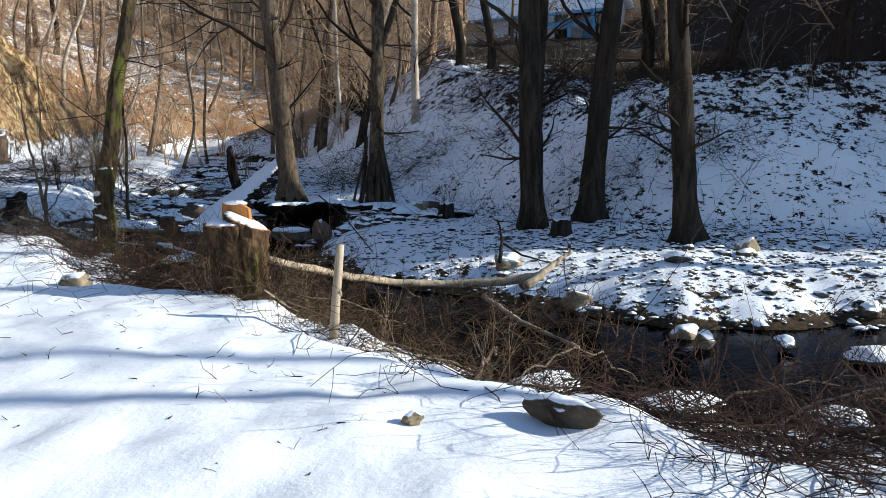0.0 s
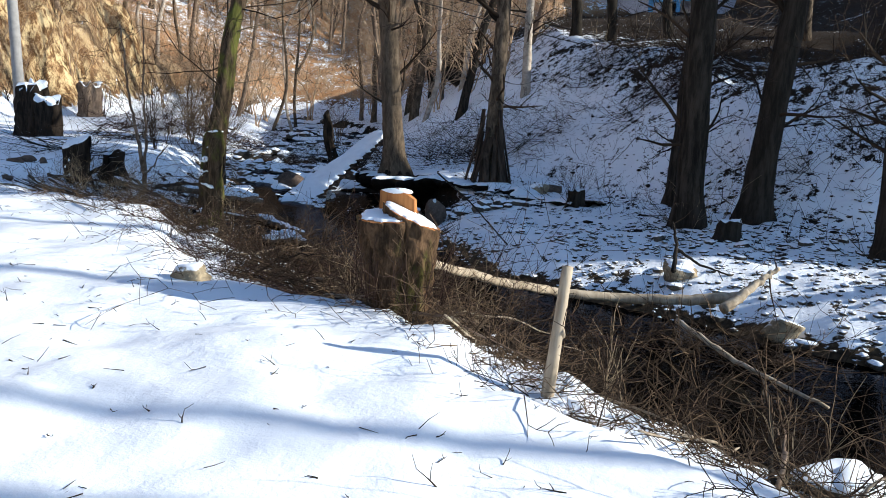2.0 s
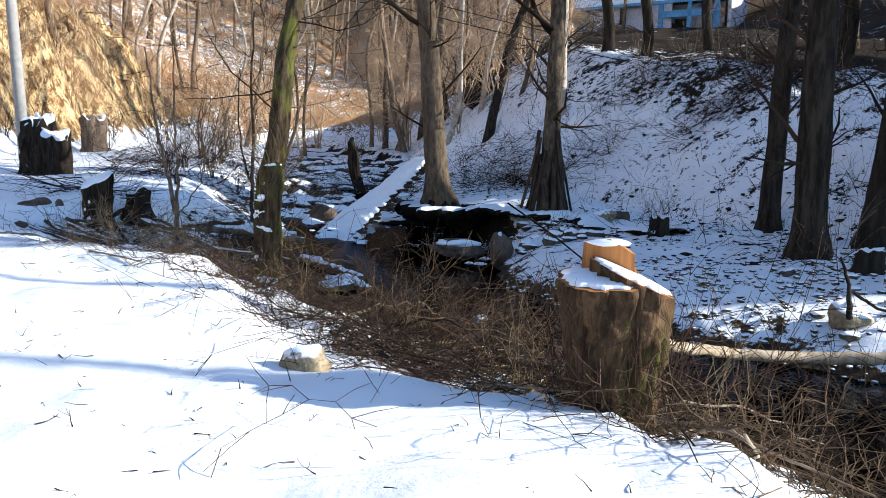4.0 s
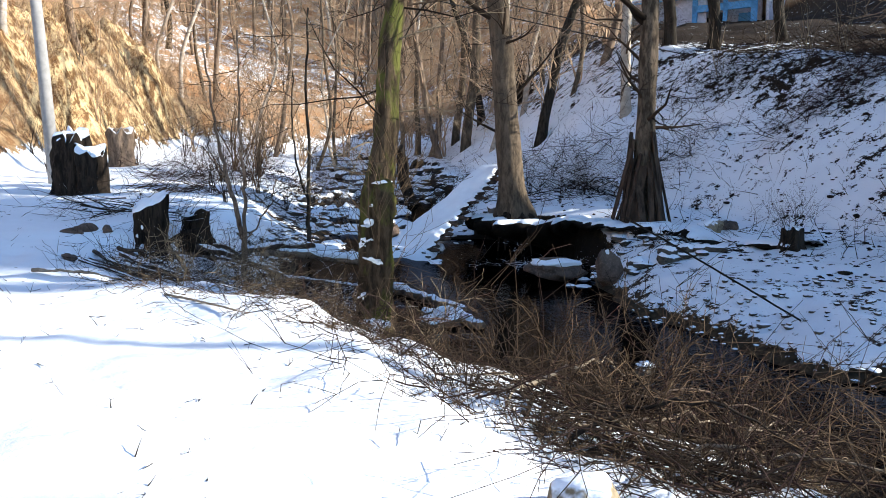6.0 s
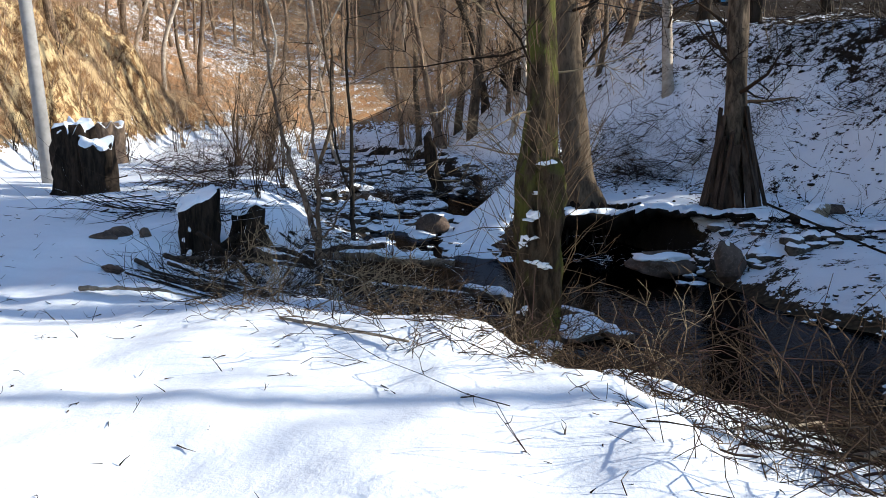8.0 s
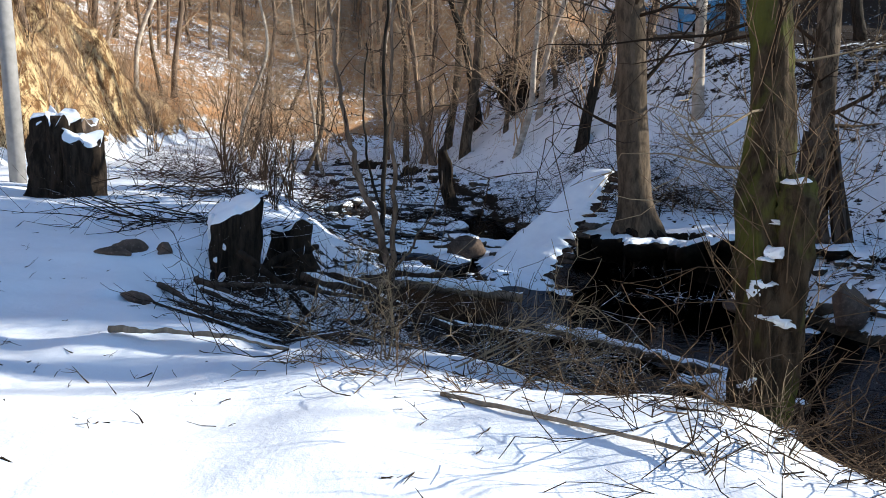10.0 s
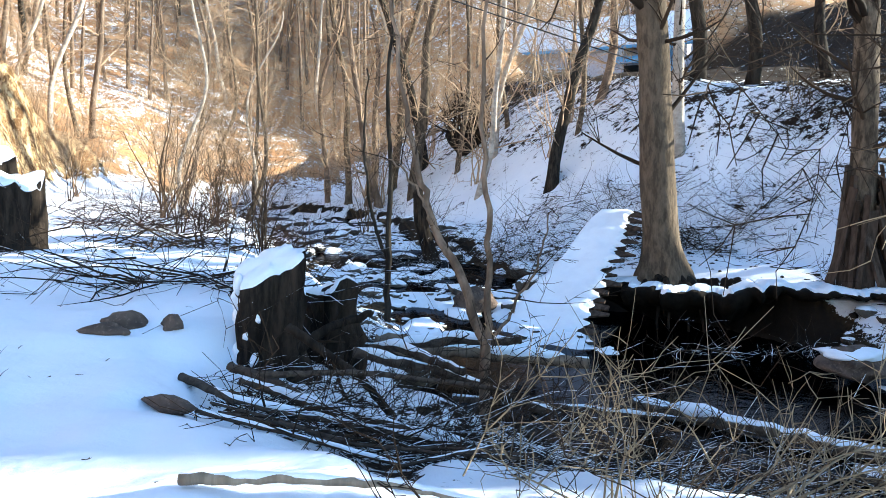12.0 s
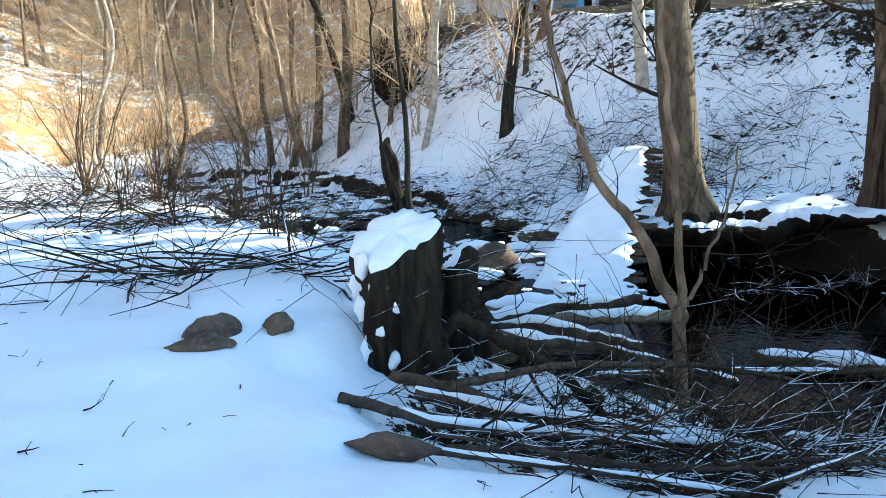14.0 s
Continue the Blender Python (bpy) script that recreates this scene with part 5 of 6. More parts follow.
boulder(-7.8, 23.9, (0.42, 0.3, 0.26), "stone_bare", 18, "dark wet boulder in the stream with snow", 0.3, 0.6, z=-0.3, sink=0.3)
boulder(3.2, 9.2, (0.14, 0.12, 0.14), "stone_tan", 19, "snow-topped stone in the stream", 0.3, 0.7, z=-0.65, sink=0.3)
boulder(4.1, 9.0, (0.12, 0.1, 0.12), "stone", 20, "snow-topped stone in the stream", 0.3, 1.0, z=-0.63, sink=0.3)
boulder(4.9, 8.5, (0.34, 0.25, 0.13), "stone", 21, "snow-topped stone in the stream", 0.1, 0.95, z=-0.65, sink=0.3)
boulder(2.05, 6.75, (0.42, 0.25, 0.16), "stone", 22, "snow-covered stone at the near water edge", 0.2, 1.06, sink=0.3)
boulder(3.5, 6.6, (0.3, 0.2, 0.14), "stone", 23, "snow-covered stone at the near water edge", 0.2, 1.06, sink=0.3)
boulder(1.0, 7.15, (0.35, 0.25, 0.16), "stone", 24, "snow-covered stone at the near water edge", 0.5, 1.06, sink=0.3)
boulder(-5.7, 15.9, (0.35, 0.25, 0.12), "stone", 25, "snow-topped stone in the stream", 0.5, 0.95, z=-0.65, sink=0.3)
boulder(-3.25, 13.8, (0.12, 0.1, 0.1), "stone", 26, "snow-topped stone in the stream", 0.5, 0.95, z=-0.65, sink=0.3)


def scatter_stones():
    """Loose stones: the larger each a thing, the small ones together."""
    rng = np.random.default_rng(91)
    meshes = []
    for k in range(8):
        a = Acc()
        lump(a, rng, (0, 0, 0), (1, rng.uniform(0.65, 0.95), rng.uniform(0.42, 0.7)), 2, 0.22)
        meshes.append(a.mesh("stone", M["stone"]))
    spots, made, rest = [], [], []
    for _ in range(120):  # gravel bank
        spots.append((rng.uniform(-2.5, 7.5), rng.uniform(10.0, 15.5), rng.uniform(0.07, 0.17)))
    for _ in range(64):  # at the foot of the undercut bank
        spots.append((rng.uniform(-3.9, -1.0), rng.uniform(18.8, 21.4), rng.uniform(0.08, 0.24)))
    for _ in range(20):
        spots.append((rng.uniform(-5.0, 6.0), rng.uniform(7.0, 12.5), rng.uniform(0.08, 0.16)))
    for _ in range(210):  # rocky bed upstream
        i = rng.uniform(9.0, 12.0)
        a, b = STREAM[int(i)], STREAM[int(i) + 1]
        c = a + (b - a) * (i % 1)
        spots.append((c[0] + rng.normal(0, 1.3), c[1] + rng.normal(0, 0.8), 0.07 + 0.4 * rng.random() ** 2))
    for k, (x, y, s) in enumerate(spots):
        d, (w, hw) = along(STREAM, np.array([x]), np.array([y]))
        if d[0] < -hw[0] * 1.05 and y < 20:
            continue
        z = gz(x, y)
        if len(made) >= 290:
            rest.append((x, y, max(z, w[0] - 0.12) + 0.12 * s, s))
            continue
        ob = new("stone", meshes[k % 8])
        made.append(ob)
        ob.matrix_world = pose(x, y, max(z, w[0] - 0.12) + 0.12 * s, 0, 0, rng.uniform(0, 360)) @ Matrix.Diagonal((s, s, s, 1))
        tagged(ob, "grey stream stone dusted with snow", "rock", "loose stones")
    acc = Acc()
    small = []
    for k in range(6):
        a = Acc()
        v, f = lump(a, rng, (0, 0, 0), (1, 0.8, 0.5), 1, 0.25)
        small.append((v, f))
    for x, y, z, s in rest:
        v, f = lump(Acc(), rng, (0, 0, 0), (s, 0.8 * s, 0.55 * s), 2, 0.25, rng.uniform(0, 6.28))
        acc.add(v + np.array((x, y, z)), f)
    n = 0
    while n < 2600:
        if rng.random() < 0.7:
            x, y = rng.uniform(-3.5, 8), rng.uniform(9.6, 17)
        else:
            x, y = rng.uniform(-12, -4), rng.uniform(21, 36)
        d, (w, hw) = along(STREAM, np.array([x]), np.array([y]))
        if y < 21 and not hw[0] * 0.9 < d[0] or y >= 21 and abs(d[0]) > hw[0] + 1.0:
            continue
        s = rng.uniform(0.02, 0.075) * (1 if y < 21 else 1.6)
        v, f = small[n % 6]
        a = rng.uniform(0, 6.28)
        c, q = math.cos(a), math.sin(a)
        acc.add(np.stack([v[:, 0] * c - v[:, 1] * q, v[:, 0] * q + v[:, 1] * c, v[:, 2]], 1) * s + (x, y, gz(x, y) + 0.2 * s), f)
        n += 1
    single("gravel", acc, M["stone"], label="small grey stones and gravel poking through snow", category="gravel", kind="stuff")


scatter_stones()


# ---- brush ----
def brush(name, label, area, n, mat, seed, length=(0.4, 1.3), r=(0.004, 0.011), height=0.35, lean=0.35, flow=None, depth=1, kids=3, up=0.25, bend=0.16):
    """A tangle of loose twigs over an area given by points x, y, spread."""
    rng = np.random.default_rng(seed)
    acc = Acc()
    for _ in range(n):
        i = rng.uniform(0, len(area) - 1.001) if len(area) > 1 else 0.0
        a, b = area[int(i)], area[min(int(i) + 1, len(area) - 1)]
        c = np.array(a) + (np.array(b) - np.array(a)) * (i % 1)
        x, y = c[0] + rng.normal(0, c[2] * 0.5), c[1] + rng.normal(0, c[2] * 0.5)
        g = max(gz(x, y), water_z(x, y) - 0.05)
        ang = rng.uniform(0, 6.28) if flow is None else flow + rng.normal(0, 0.55)
        d = np.array((math.cos(ang), math.sin(ang), rng.normal(up * 0.3, lean)))
        p = (x, y, g + abs(rng.normal(0, height * 0.5)))
        grow(rng, acc, p, d / np.linalg.norm(d), rng.uniform(*length), rng.uniform(*r), depth, 3, kids=kids, bend=bend, rise=-0.005, thin=0.003)
    return single(name, acc, mat, label=label, category="brush", kind="stuff")


brush("brush_heap", "tangle of reddish-brown twigs along the near bank", [(1.2, 5.4, 0.5), (2.2, 5.3, 0.9), (3.6, 4.8, 1.2), (5.0, 4.6, 1.3)], 280, M["twig_red"], 101, (0.4, 1.2), (0.004, 0.010), height=0.18, lean=0.3)
brush("brush_heap", "dry brown stalks on the stream bank", [(1.2, 6.4, 0.5), (0.2, 6.9, 0.5), (-0.8, 7.9, 0.55), (-1.5, 8.9, 0.6)], 130, M["twig_brown"], 102, (0.3, 0.9), height=0.08, up=0.4, depth=2)
brush("brush_heap", "wide heap of cut brown branches on the bank", [(-2.5, 9.1, 0.5), (-3.3, 9.8, 0.65), (-4.1, 10.5, 0.7), (-5.0, 11.5, 0.55)], 70, M["twig_red"], 103, (0.6, 1.7), (0.005, 0.012), height=0.14, lean=0.16, depth=2, bend=0.13)
brush("brush_heap", "tan and brown branches lying out over the water", [(-2.3, 10.2, 0.6), (-3.4, 11.4, 0.6), (-4.4, 12.6, 0.5)], 18, M["twig_dry"], 104, (0.8, 2.0), (0.005, 0.012), height=0.25, lean=0.2, depth=2, bend=0.12)
brush("brush_heap", "grey-brown twigs along the snowy bank edge", [(-3.4, 10.0, 0.6), (-5.0, 11.9, 0.7), (-5.9, 13.0, 0.5), (-7.6, 14.7, 0.6)], 150, M["twig_brown"], 105, (0.3, 1.1), height=0.08, up=0.2, depth=2)
brush("brush_heap", "pale tan twiggy branches on the bank edge", [(-9.4, 14.6, 0.35), (-8.6, 14.5, 0.5), (-7.8, 14.4, 0.5), (-7.2, 14.2, 0.4)], 30, M["twig_tan"], 106, (0.3, 0.8), (0.004, 0.009), height=0.12, up=0.9, lean=0.35, flow=-0.1, depth=2, kids=4, bend=0.24)
brush("brush_heap", "dark snow-dusted twigs of the pole heap", [(-10.6, 16.6, 0.5), (-9.4, 16.0, 0.8), (-8.2, 15.6, 0.8), (-7.3, 15.8, 0.6)], 420, M["twig_snow"], 107, (0.3, 1.1), (0.003, 0.009), height=0.1, flow=-0.4, lean=0.25, bend=0.24)
brush("brush_heap", "dark heap of brushwood beside the road", [(-13.6, 23.0, 0.9), (-12.6, 23.6, 1.2), (-11.4, 24.0, 1.2), (-10.6, 25.2, 1.0)], 130, M["twig_brown"], 108, (0.5, 1.5), (0.006, 0.016), height=0.3)
brush("brush_heap", "wide purple-brown thicket of fallen brushwood upstream", [(-16.0, 28.6, 0.8), (-14.4, 29.4, 1.2), (-12.6, 30.0, 1.3), (-11.2, 30.6, 0.8)], 330, M["twig_red"], 127, (0.5, 1.5), (0.006, 0.014), height=0.5, up=0.9)
brush("brush_heap", "dark branches lying on the snow by the stump", [(-12.6, 19.4, 0.5), (-11.6, 19.2, 0.7), (-10.9, 18.8, 0.4)], 60, M["twig_snow"], 109, (0.6, 1.9), (0.008, 0.018), height=0.15, lean=0.15)
brush("brush_heap", "dry twigs and brambles on the slope", [(-3.6, 26.5, 1.0), (-3.0, 28.6, 1.4), (-2.4, 30.0, 1.4), (-4.8, 31.5, 1.5)], 260, M["twig_brown"], 110, (0.5, 1.6), (0.006, 0.014), height=0.5, up=1.0)
brush("brush_heap", "dry twigs on the crest of the slope", [(0.5, 29.5, 1.0), (3.0, 28.6, 1.3), (5.2, 25.2, 1.1), (6.8, 23.0, 1.0), (8.2, 20.8, 1.0)], 560, M["twig_brown"], 111, (0.5, 1.5), (0.006, 0.013), height=0.4, up=1.2)
brush("brush_heap", "brown bramble patch on the upper slope", [(2.0, 25.2, 0.8), (3.2, 24.9, 0.8), (4.2, 25.6, 0.7)], 210, M["twig_red"], 124, (0.4, 1.3), (0.005, 0.012), height=0.35, up=1.0)
brush("brush_heap", "dark fallen twigs on the slope behind the trees", [(-2.6, 27.5, 1.0), (-1.0, 27.2, 1.2), (0.6, 27.0, 1.2)], 240, M["twig_brown"], 125, (0.4, 1.3), (0.005, 0.012), height=0.25, up=0.6)
brush("brush_heap", "dark stems and brambles between the bank trees", [(3.6, 18.6, 0.8), (5.2, 18.2, 1.0), (7.0, 17.6, 1.2)], 120, M["twig_brown"], 126, (0.5, 1.5), (0.004, 0.010), height=0.2, up=1.8)
brush("brush_heap", "twigs and dead stalks along the undercut bank", [(-5.9, 26.5, 0.6), (-6.4, 28.5, 0.8), (-7.0, 30.5, 1.0)], 180, M["twig_brown"], 112, (0.4, 1.3), height=0.4, up=1.0)
brush("brush_heap", "dead twigs caught on the gravel edge", [(0.3, 10.9, 0.4), (1.0, 10.6, 0.5), (1.8, 10.2, 0.4)], 160, M["twig_brown"], 113, (0.3, 0.9), height=0.25)
brush("brush_heap", "twigs in the rocky stream bed", [(-8.4, 25.5, 1.0), (-9.2, 29.0, 1.3), (-10.0, 33.0, 1.5)], 130, M["twig_snow"], 114, (0.4, 1.4), height=0.3)


brush("brush_heap", "sparse reddish twigs over the snowy bank", [(1.5, 4.5, 0.4), (2.0, 4.1, 0.5), (2.8, 3.9, 0.6), (3.8, 3.9, 0.7)], 170, M["twig_red"], 123, (0.3, 1.2), (0.003, 0.008), height=0.1, lean=0.2, depth=2)
brush("fallen_twigs", "thin brown twigs lying on the snow edge", [(0.6, 5.2, 0.5), (-0.9, 6.7, 0.5), (-2.3, 8.2, 0.5), (-3.8, 9.5, 0.6), (-5.0, 10.9, 0.6), (-6.3, 12.4, 0.6), (-8.2, 13.6, 0.6)], 170, M["twig_brown"], 122, (0.25, 0.9), (0.002, 0.006), height=0.04, lean=0.12, depth=2, kids=3, bend=0.2)
brush("dry_grass", "dry sunlit stalks and grass along the bank edge", [(0.9, 5.5, 0.35), (0.1, 6.3, 0.4), (-0.8, 7.1, 0.4), (-1.7, 8.0, 0.4), (-2.6, 9.0, 0.4)], 260, M["twig_dry"], 115, (0.12, 0.45), (0.002, 0.005), height=0.06, up=1.6, lean=0.5)
brush("brush_heap", "reddish cut twigs piled on the dark bank", [(-2.9, 9.5, 0.6), (-3.8, 10.4, 0.6), (-4.7, 11.6, 0.5)], 70, M["twig_brown"], 117, (0.5, 1.5), (0.004, 0.011), height=0.2, lean=0.2, depth=2, bend=0.13)
brush("dry_grass", "dry stalks and leaves strewn over the snow edge", [(-0.6, 6.6, 0.3), (-2.2, 8.3, 0.35), (-3.7, 9.7, 0.4), (-5.2, 11.2, 0.4), (-6.4, 12.5, 0.4), (-7.8, 13.4, 0.4), (-9.4, 13.9, 0.4)], 420, M["twig_dry"], 118, (0.1, 0.4), (0.002, 0.005), height=0.02, up=0.5, lean=0.2)
brush("brush_heap", "dark roots and twigs hanging over the undercut bank", [(-5.4, 21.6, 0.25), (-4.0, 21.0, 0.35), (-2.6, 20.6, 0.35), (-1.4, 20.0, 0.4)], 150, M["twig_snow"], 119, (0.25, 0.9), (0.005, 0.014), height=0.1, up=-0.5, lean=0.4)
brush("dry_grass", "dry stalks around the mossy tree foot", [(-5.2, 12.3, 0.3), (-6.2, 13.3, 0.35), (-7.0, 13.7, 0.4)], 80, M["twig_dry"], 116, (0.1, 0.35), (0.002, 0.005), height=0.06, up=1.8, lean=0.5)


def litter():
    """Single twigs and stalks that lie on or stick out of the snow."""
    rng = np.random.default_rng(120)
    acc = Acc()
    n = 0
    while n < 700:
        s = rng.uniform(2, 26)
        x, y = -0.72 * s + rng.normal(0.3, 1.6), 0.7 * s + 2.5 + rng.normal(0, 1.4)
        d, (w, hw) = along(STREAM, np.array([x]), np.array([y]))
        if d[0] > -hw[0] - 1.2:
            continue
        a = rng.uniform(0, 6.28)
        up = rng.choice((0.02, 0.02, 0.02, 1.0))
        grow(rng, acc, (x, y, gz(x, y) + 0.004), np.array((math.cos(a), math.sin(a), up)) / math.hypot(1, up), rng.uniform(0.02, 0.15), rng.uniform(0.002, 0.006), int(rng.random() < 0.5), 3, kids=2, rise=0, thin=0.002)
        n += 1
    single("fallen_twigs", acc, M["twig_brown"], label="scattered dark twigs and stalks in the snow", category="twigs", kind="stuff")
    acc = Acc()
    for _ in range(900):
        t = rng.uniform(0, 1)
        x, y = rng.uniform(-2.5, 10), rng.uniform(13, 31)
        toe = along(TOE, np.array([x]), np.array([y]))[0][0]
        if not -3 < toe < 7:
            continue
        a = rng.uniform(0, 6.28)
        up = rng.choice((0.05, 0.3, 1.6))
        grow(rng, acc, (x, y, gz(x, y)), np.array((math.cos(a), math.sin(a), up)) / math.hypot(1, up), rng.uniform(0.15, 0.8), rng.uniform(0.004, 0.01), 1, 3, kids=2, thin=0.003)
    single("slope_twigs", acc, M["twig_brown"], label="dead stalks and twigs on the snowy slope", category="twigs", kind="stuff")


litter()


def clods():
    """Dark clods, leaves and small stones that poke through the snow of the slope and the flat below it."""
    rng = np.random.default_rng(121)
    acc, shapes = Acc(), []
    for k in range(8):
        a = Acc()
        shapes.append(lump(a, rng, (0, 0, 0), (1, rng.uniform(0.4, 0.8), 0.35), 1, 0.4))
    for n in range(2600):
        x, y = rng.uniform(-3.5, 11), rng.uniform(13.5, 31)
        toe = along(TOE, np.array([x]), np.array([y]))[0][0]
        if not -3.5 < toe < 6.5 or (x < 1 and y > 20 and rng.random() < 0.5):
            continue
        v, f = shapes[n % 8]
        s = rng.uniform(0.02, 0.075) * (1 + (rng.random() < 0.12))
        a = rng.uniform(0, 6.28)
        c, q = math.cos(a), math.sin(a)
        acc.add(np.stack([v[:, 0] * c - v[:, 1] * q, v[:, 0] * q + v[:, 1] * c, v[:, 2]], 1) * s + (x, y, gz(x, y)), f)
    single("slope_clods", acc, M["bark_old"], label="dark clods and leaves poking through the slope snow", category="litter", kind="stuff")


clods()

# ---- shrubs and saplings ----
_rng = np.random.default_rng(130)
SHRUB = [shrub_mesh(_rng, 7, 2.4, 0.016, 2, 4).mesh("shrub", M["twig_brown"]) for _ in range(3)]
TALL = [shrub_mesh(_rng, 5, 5.2, 0.035, 3, 4, 0.6, 0.3).mesh("thicket", M["twig_far_lit"]) for _ in range(3)]
REDS = [shrub_mesh(_rng, 9, 4.2, 0.026, 3, 4, 0.65, 0.42).mesh("tall_shrub", M["twig_dry"]) for _ in range(2)]
STALK = [shrub_mesh(_rng, 6, 0.9, 0.006, 1, 3, 0.5, 0.4).mesh("stalks", M["twig_tan"]) for _ in range(3)]
WITHY = [shrub_mesh(_rng, 4, 2.0, 0.012, 1, 3, 0.5, 0.35).mesh("withy", M["twig_tan"]) for _ in range(2)]
CLUMP = [shrub_mesh(_rng, 4, 1.2, 0.008, 2, 3, 0.6, 0.7, 0.3).mesh("bush", M["twig_tan"]) for _ in range(3)]
shrubs("bush", [(-8.75, 14.45, 0.8), (-7.75, 14.3, 0.5), (-5.5, 12.9, 0.75)], CLUMP, "pale bare twiggy bush on the bank edge", "bank bushes")
shrubs("shrub", [(-11.2, 22.2, 0.7), (-12.6, 25.0, 0.7), (-10.8, 25.5, 0.5), (-12.6, 27.4, 0.7), (-13.8, 28.8, 0.8), (-13.4, 30.5, 0.6), (-3.4, 26.2, 0.4), (-4.2, 28.3, 0.5), (-2.6, 27.6, 0.4),
                 (0.2, 19.1, 0.45), (-0.1, 18.8, 0.4)], SHRUB, "bare brown twiggy shrub", "shrubs")
shrubs("tall_shrub", [(-11.6, 25.6, 0.6), (-13.4, 31.0, 0.75), (-15.6, 34.5, 1.1), (-9.6, 37.0, 0.8)], REDS, "tall many-stemmed bare reddish-brown shrub", "tall shrubs")
shrubs("dry_plant", [(-6.5, 13.4, 0.6), (-1.6, 8.6, 0.8), (-0.6, 7.4, 0.7), (0.4, 6.6, 0.7), (-2.8, 9.2, 0.7), (1.9, 16.2, 0.9), (2.5, 16.6, 1.1), (-8.6, 14.3, 0.8), (-8.0, 14.1, 0.7)],
       STALK, "dry tan stalks standing in the snow", "dry stalks", "stalks")
shrubs("withy", [(3.4, 27.6, 0.9), (4.0, 27.2, 1.1), (4.8, 26.0, 1.0), (2.6, 28.6, 1.0), (5.6, 24.6, 0.9), (7.4, 22.2, 1.0), (8.4, 20.6, 1.1), (1.6, 29.6, 1.0), (9.4, 19.6, 0.9)], WITHY, "pale bare saplings on the crest", "pale saplings")
shrubs("thicket", [(-13.6, 31.5, 0.5), (-15.2, 36.0, 0.8), (-14.4, 40.0, 0.7), (-17.0, 42.0, 1.0), (-16.2, 46.5, 1.0), (-17.8, 47.0, 1.3), (-8.6, 48.0, 1.1), (-9.4, 52.0, 1.2), (-6.0, 50.0, 1.1), (-11.4, 55.0, 1.3),
                   (-3.4, 36.0, 0.9), (-2.0, 38.5, 1.0), (-5.2, 40.0, 1.0), (-0.4, 42.0, 1.1), (-4.0, 45.0, 1.1), (-15.0, 52.0, 1.3), (-19.0, 52.0, 1.2), (-2.0, 52.0, 1.3), (1.0, 56.0, 1.4)], TALL, "tall bare brown thicket", "thickets")
shrubs("shrub", [(-20.5, 30, 0.6), (-21.2, 33, 0.7), (-20.4, 36, 0.7), (-21.8, 39, 0.9), (-22.8, 35, 0.9), (-23.6, 31, 0.9), (-21.0, 42, 0.9), (-23.8, 38, 0.9), (-22.0, 31.5, 0.7), (-19.8, 33.5, 0.5)], SHRUB, "bare brown twiggy shrub", "shrubs")
shrubs("thicket", [(-22.4, 33.2, 0.5), (-24.2, 34.6, 0.6), (-22.6, 37.2, 0.6), (-24.6, 41.0, 0.7), (-21.6, 44.5, 0.8), (-23.0, 29.0, 0.5)], TALL, "tall bare brown thicket", "thickets")
CREST = [shrub_mesh(_rng, 8, 2.6, 0.018, 3, 4, 0.7, 0.5).mesh("crest_shrub", M["twig_red"]) for _ in range(3)]
shrubs("crest_shrub", [(6.6 + 0.62 * k, 24.6 - 0.72 * k + (0.9 if k % 2 else -0.3), 0.6 + 0.25 * ((k * 7) % 5) / 4) for k in range(3, 13)] + [(11.4 + 0.9 * k, 22.2 - 0.8 * k, 1.0) for k in range(4)], CREST, "dense dark reddish-brown shrub on the crest", "crest shrubs")


# ---- woods ----
def wood_variants():
    out = []
    for k in range(6):
        rng = np.random.default_rng(200 + k)
        w, f = Acc(), Acc()
        h, r = 13.0, (0.16, 0.13, 0.2, 0.11, 0.15, 0.18)[k]
        line, rad = trunk(w, rng, h, r, (rng.uniform(-0.09, 0.09), rng.uniform(-0.09, 0.09)), 1.1, 0.4, 8, 0.35, 0.5)
        for _ in range(15):
            i = int((0.12 + 0.86 * rng.random() ** 1.5) * (len(line) - 1))
            a = rng.uniform(0, 6.28)
            d = np.array((math.cos(a), math.sin(a), rng.uniform(0.2, 1.0)))
            grow(rng, f, line[i], d / np.linalg.norm(d), rng.uniform(1.2, 3.4), 0.032, 2, 3, kids=5, thin=0.007)
        bark = M[("bark_wood", "bark_pale", "bark_dark", "bark_grey", "bark_wood", "bark_grey")[k]]
        out.append((w.mesh("trunk", bark), f.mesh("crown", M["twig_far_lit"])))
    return out


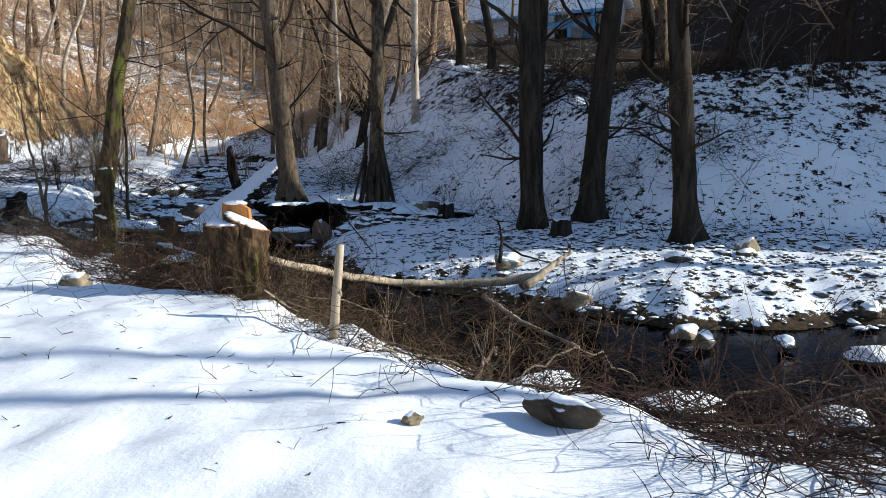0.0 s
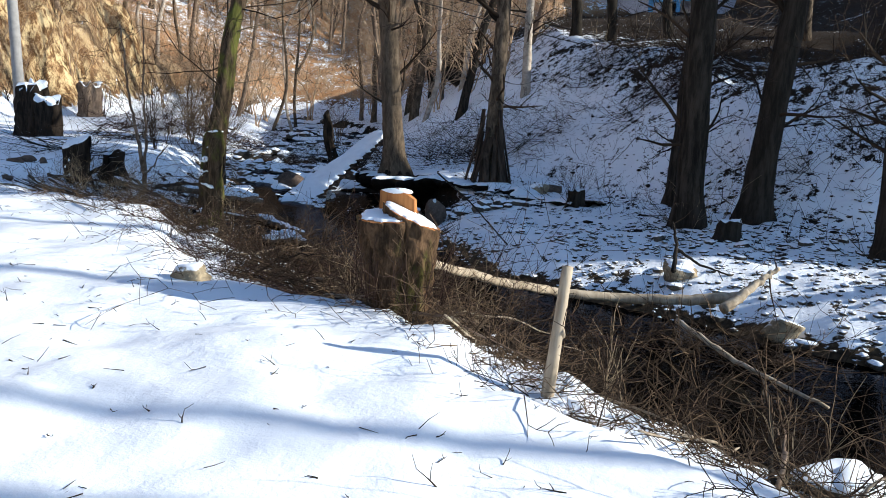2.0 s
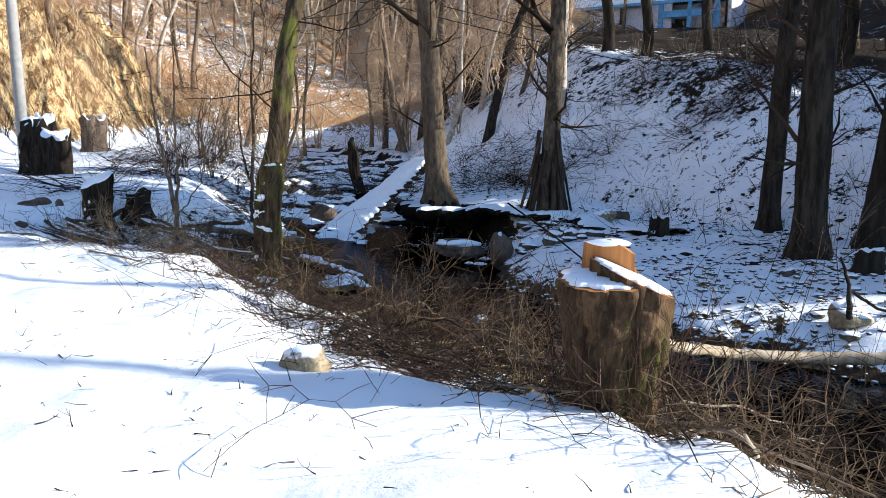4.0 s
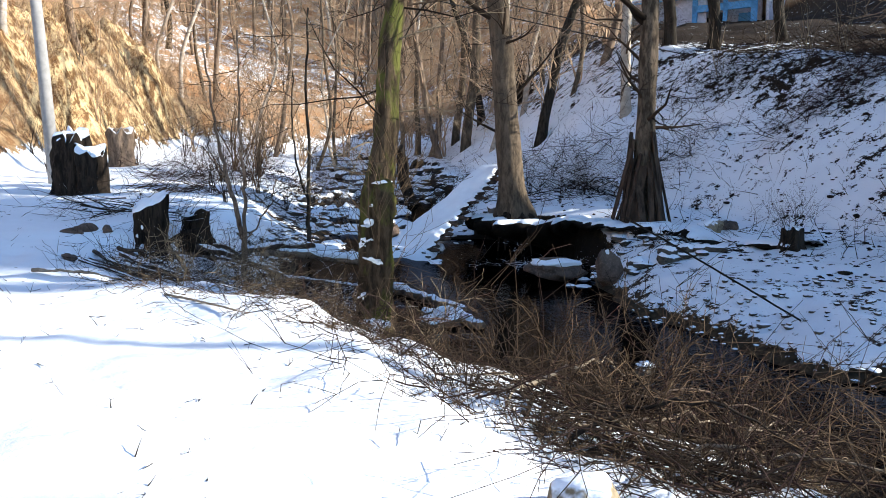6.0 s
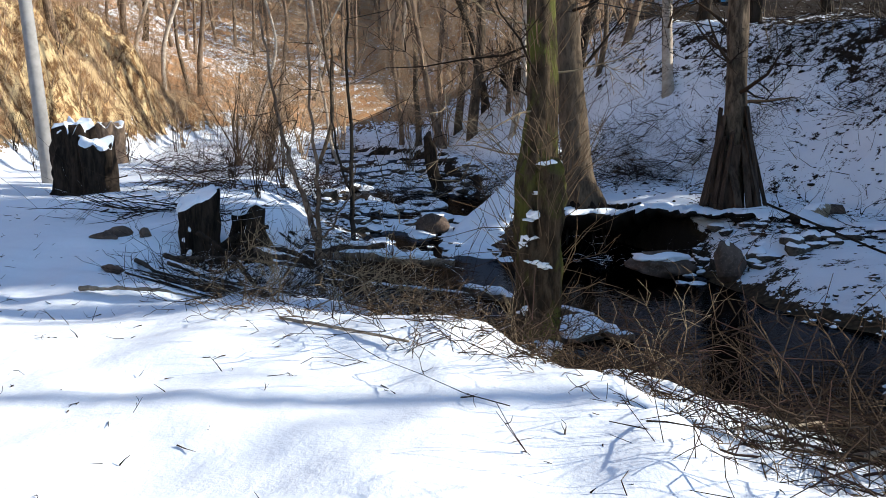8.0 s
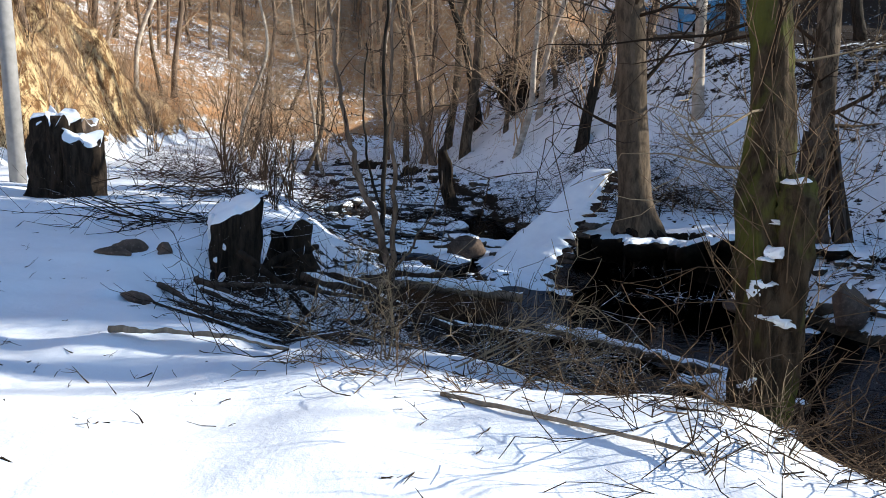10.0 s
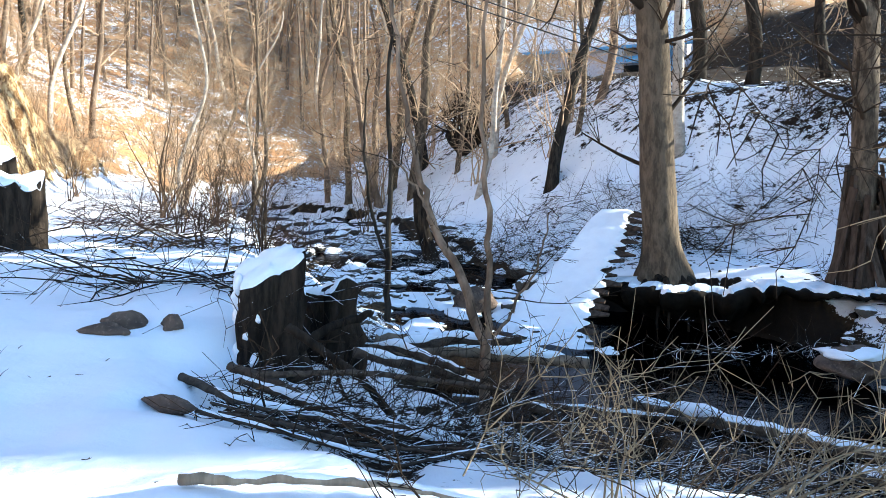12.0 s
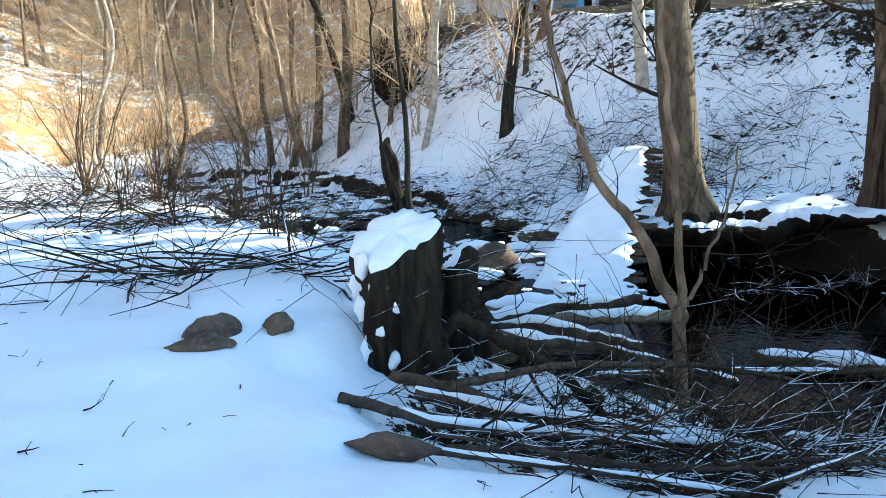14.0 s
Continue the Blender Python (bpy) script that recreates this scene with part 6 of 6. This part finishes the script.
def woods():
    rng = np.random.default_rng(210)
    kinds = wood_variants()
    names = ("bare brown forest tree", "pale slender forest tree", "dark bare forest tree", "slender grey forest tree", "bare brown forest tree", "grey bare forest tree")
    spots = [(-8.6, 47.0, 0, 1.2), (-9.3, 48.2, 0, 1.1), (-8.0, 49.4, 5, 1.3), (-10.2, 49.5, 5, 1.0), (-7.2, 46.0, 5, 1.5), (-6.4, 48.5, 2, 1.1), (-11.3, 51, 4, 1.0), (-5.4, 44, 3, 1.0), (-4.2, 41.5, 1, 1.1), (-3.2, 43.5, 3, 1.0),
             (-2.4, 36.0, 3, 0.9), (-3.6, 34.5, 2, 1.0), (0.9, 34.0, 2, 1.1), (2.2, 33.0, 2, 1.0), (4.4, 32.5, 2, 0.9), (-5.6, 37.5, 1, 1.0), (-1.0, 38, 0, 1.1),
             (-15.8, 38.0, 1, 0.7), (-14.2, 41.5, 3, 0.8), (-13.6, 43.5, 1, 0.7), (-17.2, 44.5, 0, 0.8), (-14.6, 47.5, 3, 0.9),
             (-25.5, 31.5, 2, 1.2), (-24.2, 33.5, 1, 1.1), (-27.0, 35.0, 0, 1.2), (-30.0, 31.0, 3, 1.1), (-24.8, 39.5, 0, 1.2), (-28, 28, 0, 1.2), (8, 30, 2, 1.2), (10, 27, 2, 1.2), (12, 24, 2, 1.3), (9.5, 33, 5, 1.2), (11, 21.5, 2, 1.1)]
    tries = 0
    while len(spots) < 195 and tries < 5000:
        tries += 1
        y = rng.uniform(26, 96)
        x = rng.uniform(-62, 34) if y > 56 else rng.uniform(-62, -24)
        b = -along(BACK, np.array([x]), np.array([y]))[0][0]
        if b < 3 or abs(x + 8) > (y + 5) * 0.85 or (28 < y < 50 and b < 6.5):
            continue
        spots.append((x, y, int(rng.integers(0, 6)), rng.uniform(0.75, 1.35)))
    for x, y, k, s in spots:
        top = thing("forest_tree", (0, 0, 0), names[k] + " on the wooded slope", "tree", "forest trees")
        top.matrix_world = pose(x, y, gz(x, y) - 0.15, 0, 0, rng.uniform(0, 360)) @ Matrix.Diagonal((s, s, s, 1))
        part("trunk", kinds[k][0], None, top)
        part("crown", kinds[k][1], None, top)
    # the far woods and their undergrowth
    for name, n, y0, y1, mat, lab in (("far_woods", 420, 62, 120, M["bark_wood"], "far bare brown woodland on the hillside"), ("undergrowth", 1500, 30, 84, M["twig_far_lit"], "brown undergrowth and saplings on the hillside")):
        acc = Acc()
        made = tries = 0
        while made < n and tries < 20000:
            tries += 1
            y = rng.uniform(y0, y1)
            x = rng.uniform(-75, 45) if y > 58 else rng.uniform(-55, -22)
            b = -along(BACK, np.array([x]), np.array([y]))[0][0]
            if b < 0.8 or abs(x + 8) > (y + 5) * 0.85:
                continue
            z = gz(x, y)
            if name == "far_woods":
                h = rng.uniform(7, 13)
                lean = rng.normal(0, 0.05, 2) * h
                acc.tube([(x, y, z - 0.2), (x + lean[0] * 0.4, y + lean[1] * 0.4, z + h * 0.5), (x + lean[0], y + lean[1], z + h)], (0.15, 0.11, 0.03), 4)
                for _ in range(9):
                    f = rng.uniform(0.15, 1)
                    a = rng.uniform(0, 6.28)
                    p = np.array((x + lean[0] * f, y + lean[1] * f, z + h * f))
                    d = np.array((math.cos(a), math.sin(a), rng.uniform(0.2, 1.1)))
                    grow(rng, acc, p, d / np.linalg.norm(d), rng.uniform(1, 2.6), 0.03, 1, 3, kids=3, thin=0.012)
            else:
                for _ in range(4):
                    a = rng.uniform(0, 6.28)
                    d = np.array((math.cos(a) * 0.4, math.sin(a) * 0.4, 1))
                    grow(rng, acc, (x, y, z - 0.05), d / np.linalg.norm(d), rng.uniform(0.8, 2.6), 0.014, 1, 3, kids=4, thin=0.006)
            made += 1
        single(name, acc, mat, label=lab, category="woods", kind="stuff")
    # trees beyond the bend, whose shadows cross the snow
    for x, y, h, s in ((15.0, 5.6, 11, 1), (17.5, 6.6, 11, 2), (13.0, 9.5, 10, 3), (12.0, 12.2, 10, 4)):
        tree("alder_tree", (x, y, gz(x, y) - 0.1), h, 0.16, 300 + s, M["bark_dark"], M["twig_brown"], (0.01, 0.0), 0.15, 5, 0.75, 2, 3, 0.15, "dark slender bare tree downstream on the bank")


woods()


def root_plate():
    """Up-ended roots on the far bank above the bend."""
    rng = np.random.default_rng(140)
    x, y = -4.6, 46.0
    top = thing("root_plate", (x, y, gz(x, y)), "dark up-ended root plate on the snowy bank", "roots")
    top.scale = (1.7, 1.7, 1.7)
    a, f = Acc(), Acc()
    lump(a, rng, (0, 0, 0.3), (0.7, 0.4, 0.5), 3, 0.4)
    for _ in range(110):
        d = rng.normal(0, 0.7, 3) + (0, -0.2, 0.8)
        grow(rng, f, (rng.uniform(-0.6, 0.6), -0.2, rng.uniform(0.2, 1.1)), d / np.linalg.norm(d), rng.uniform(0.4, 1.2), 0.03, 1, 4, kids=3)
    part("earth", a, M["bark_old"], top)
    part("root_mass", f, M["twig_brown"], top)


root_plate()
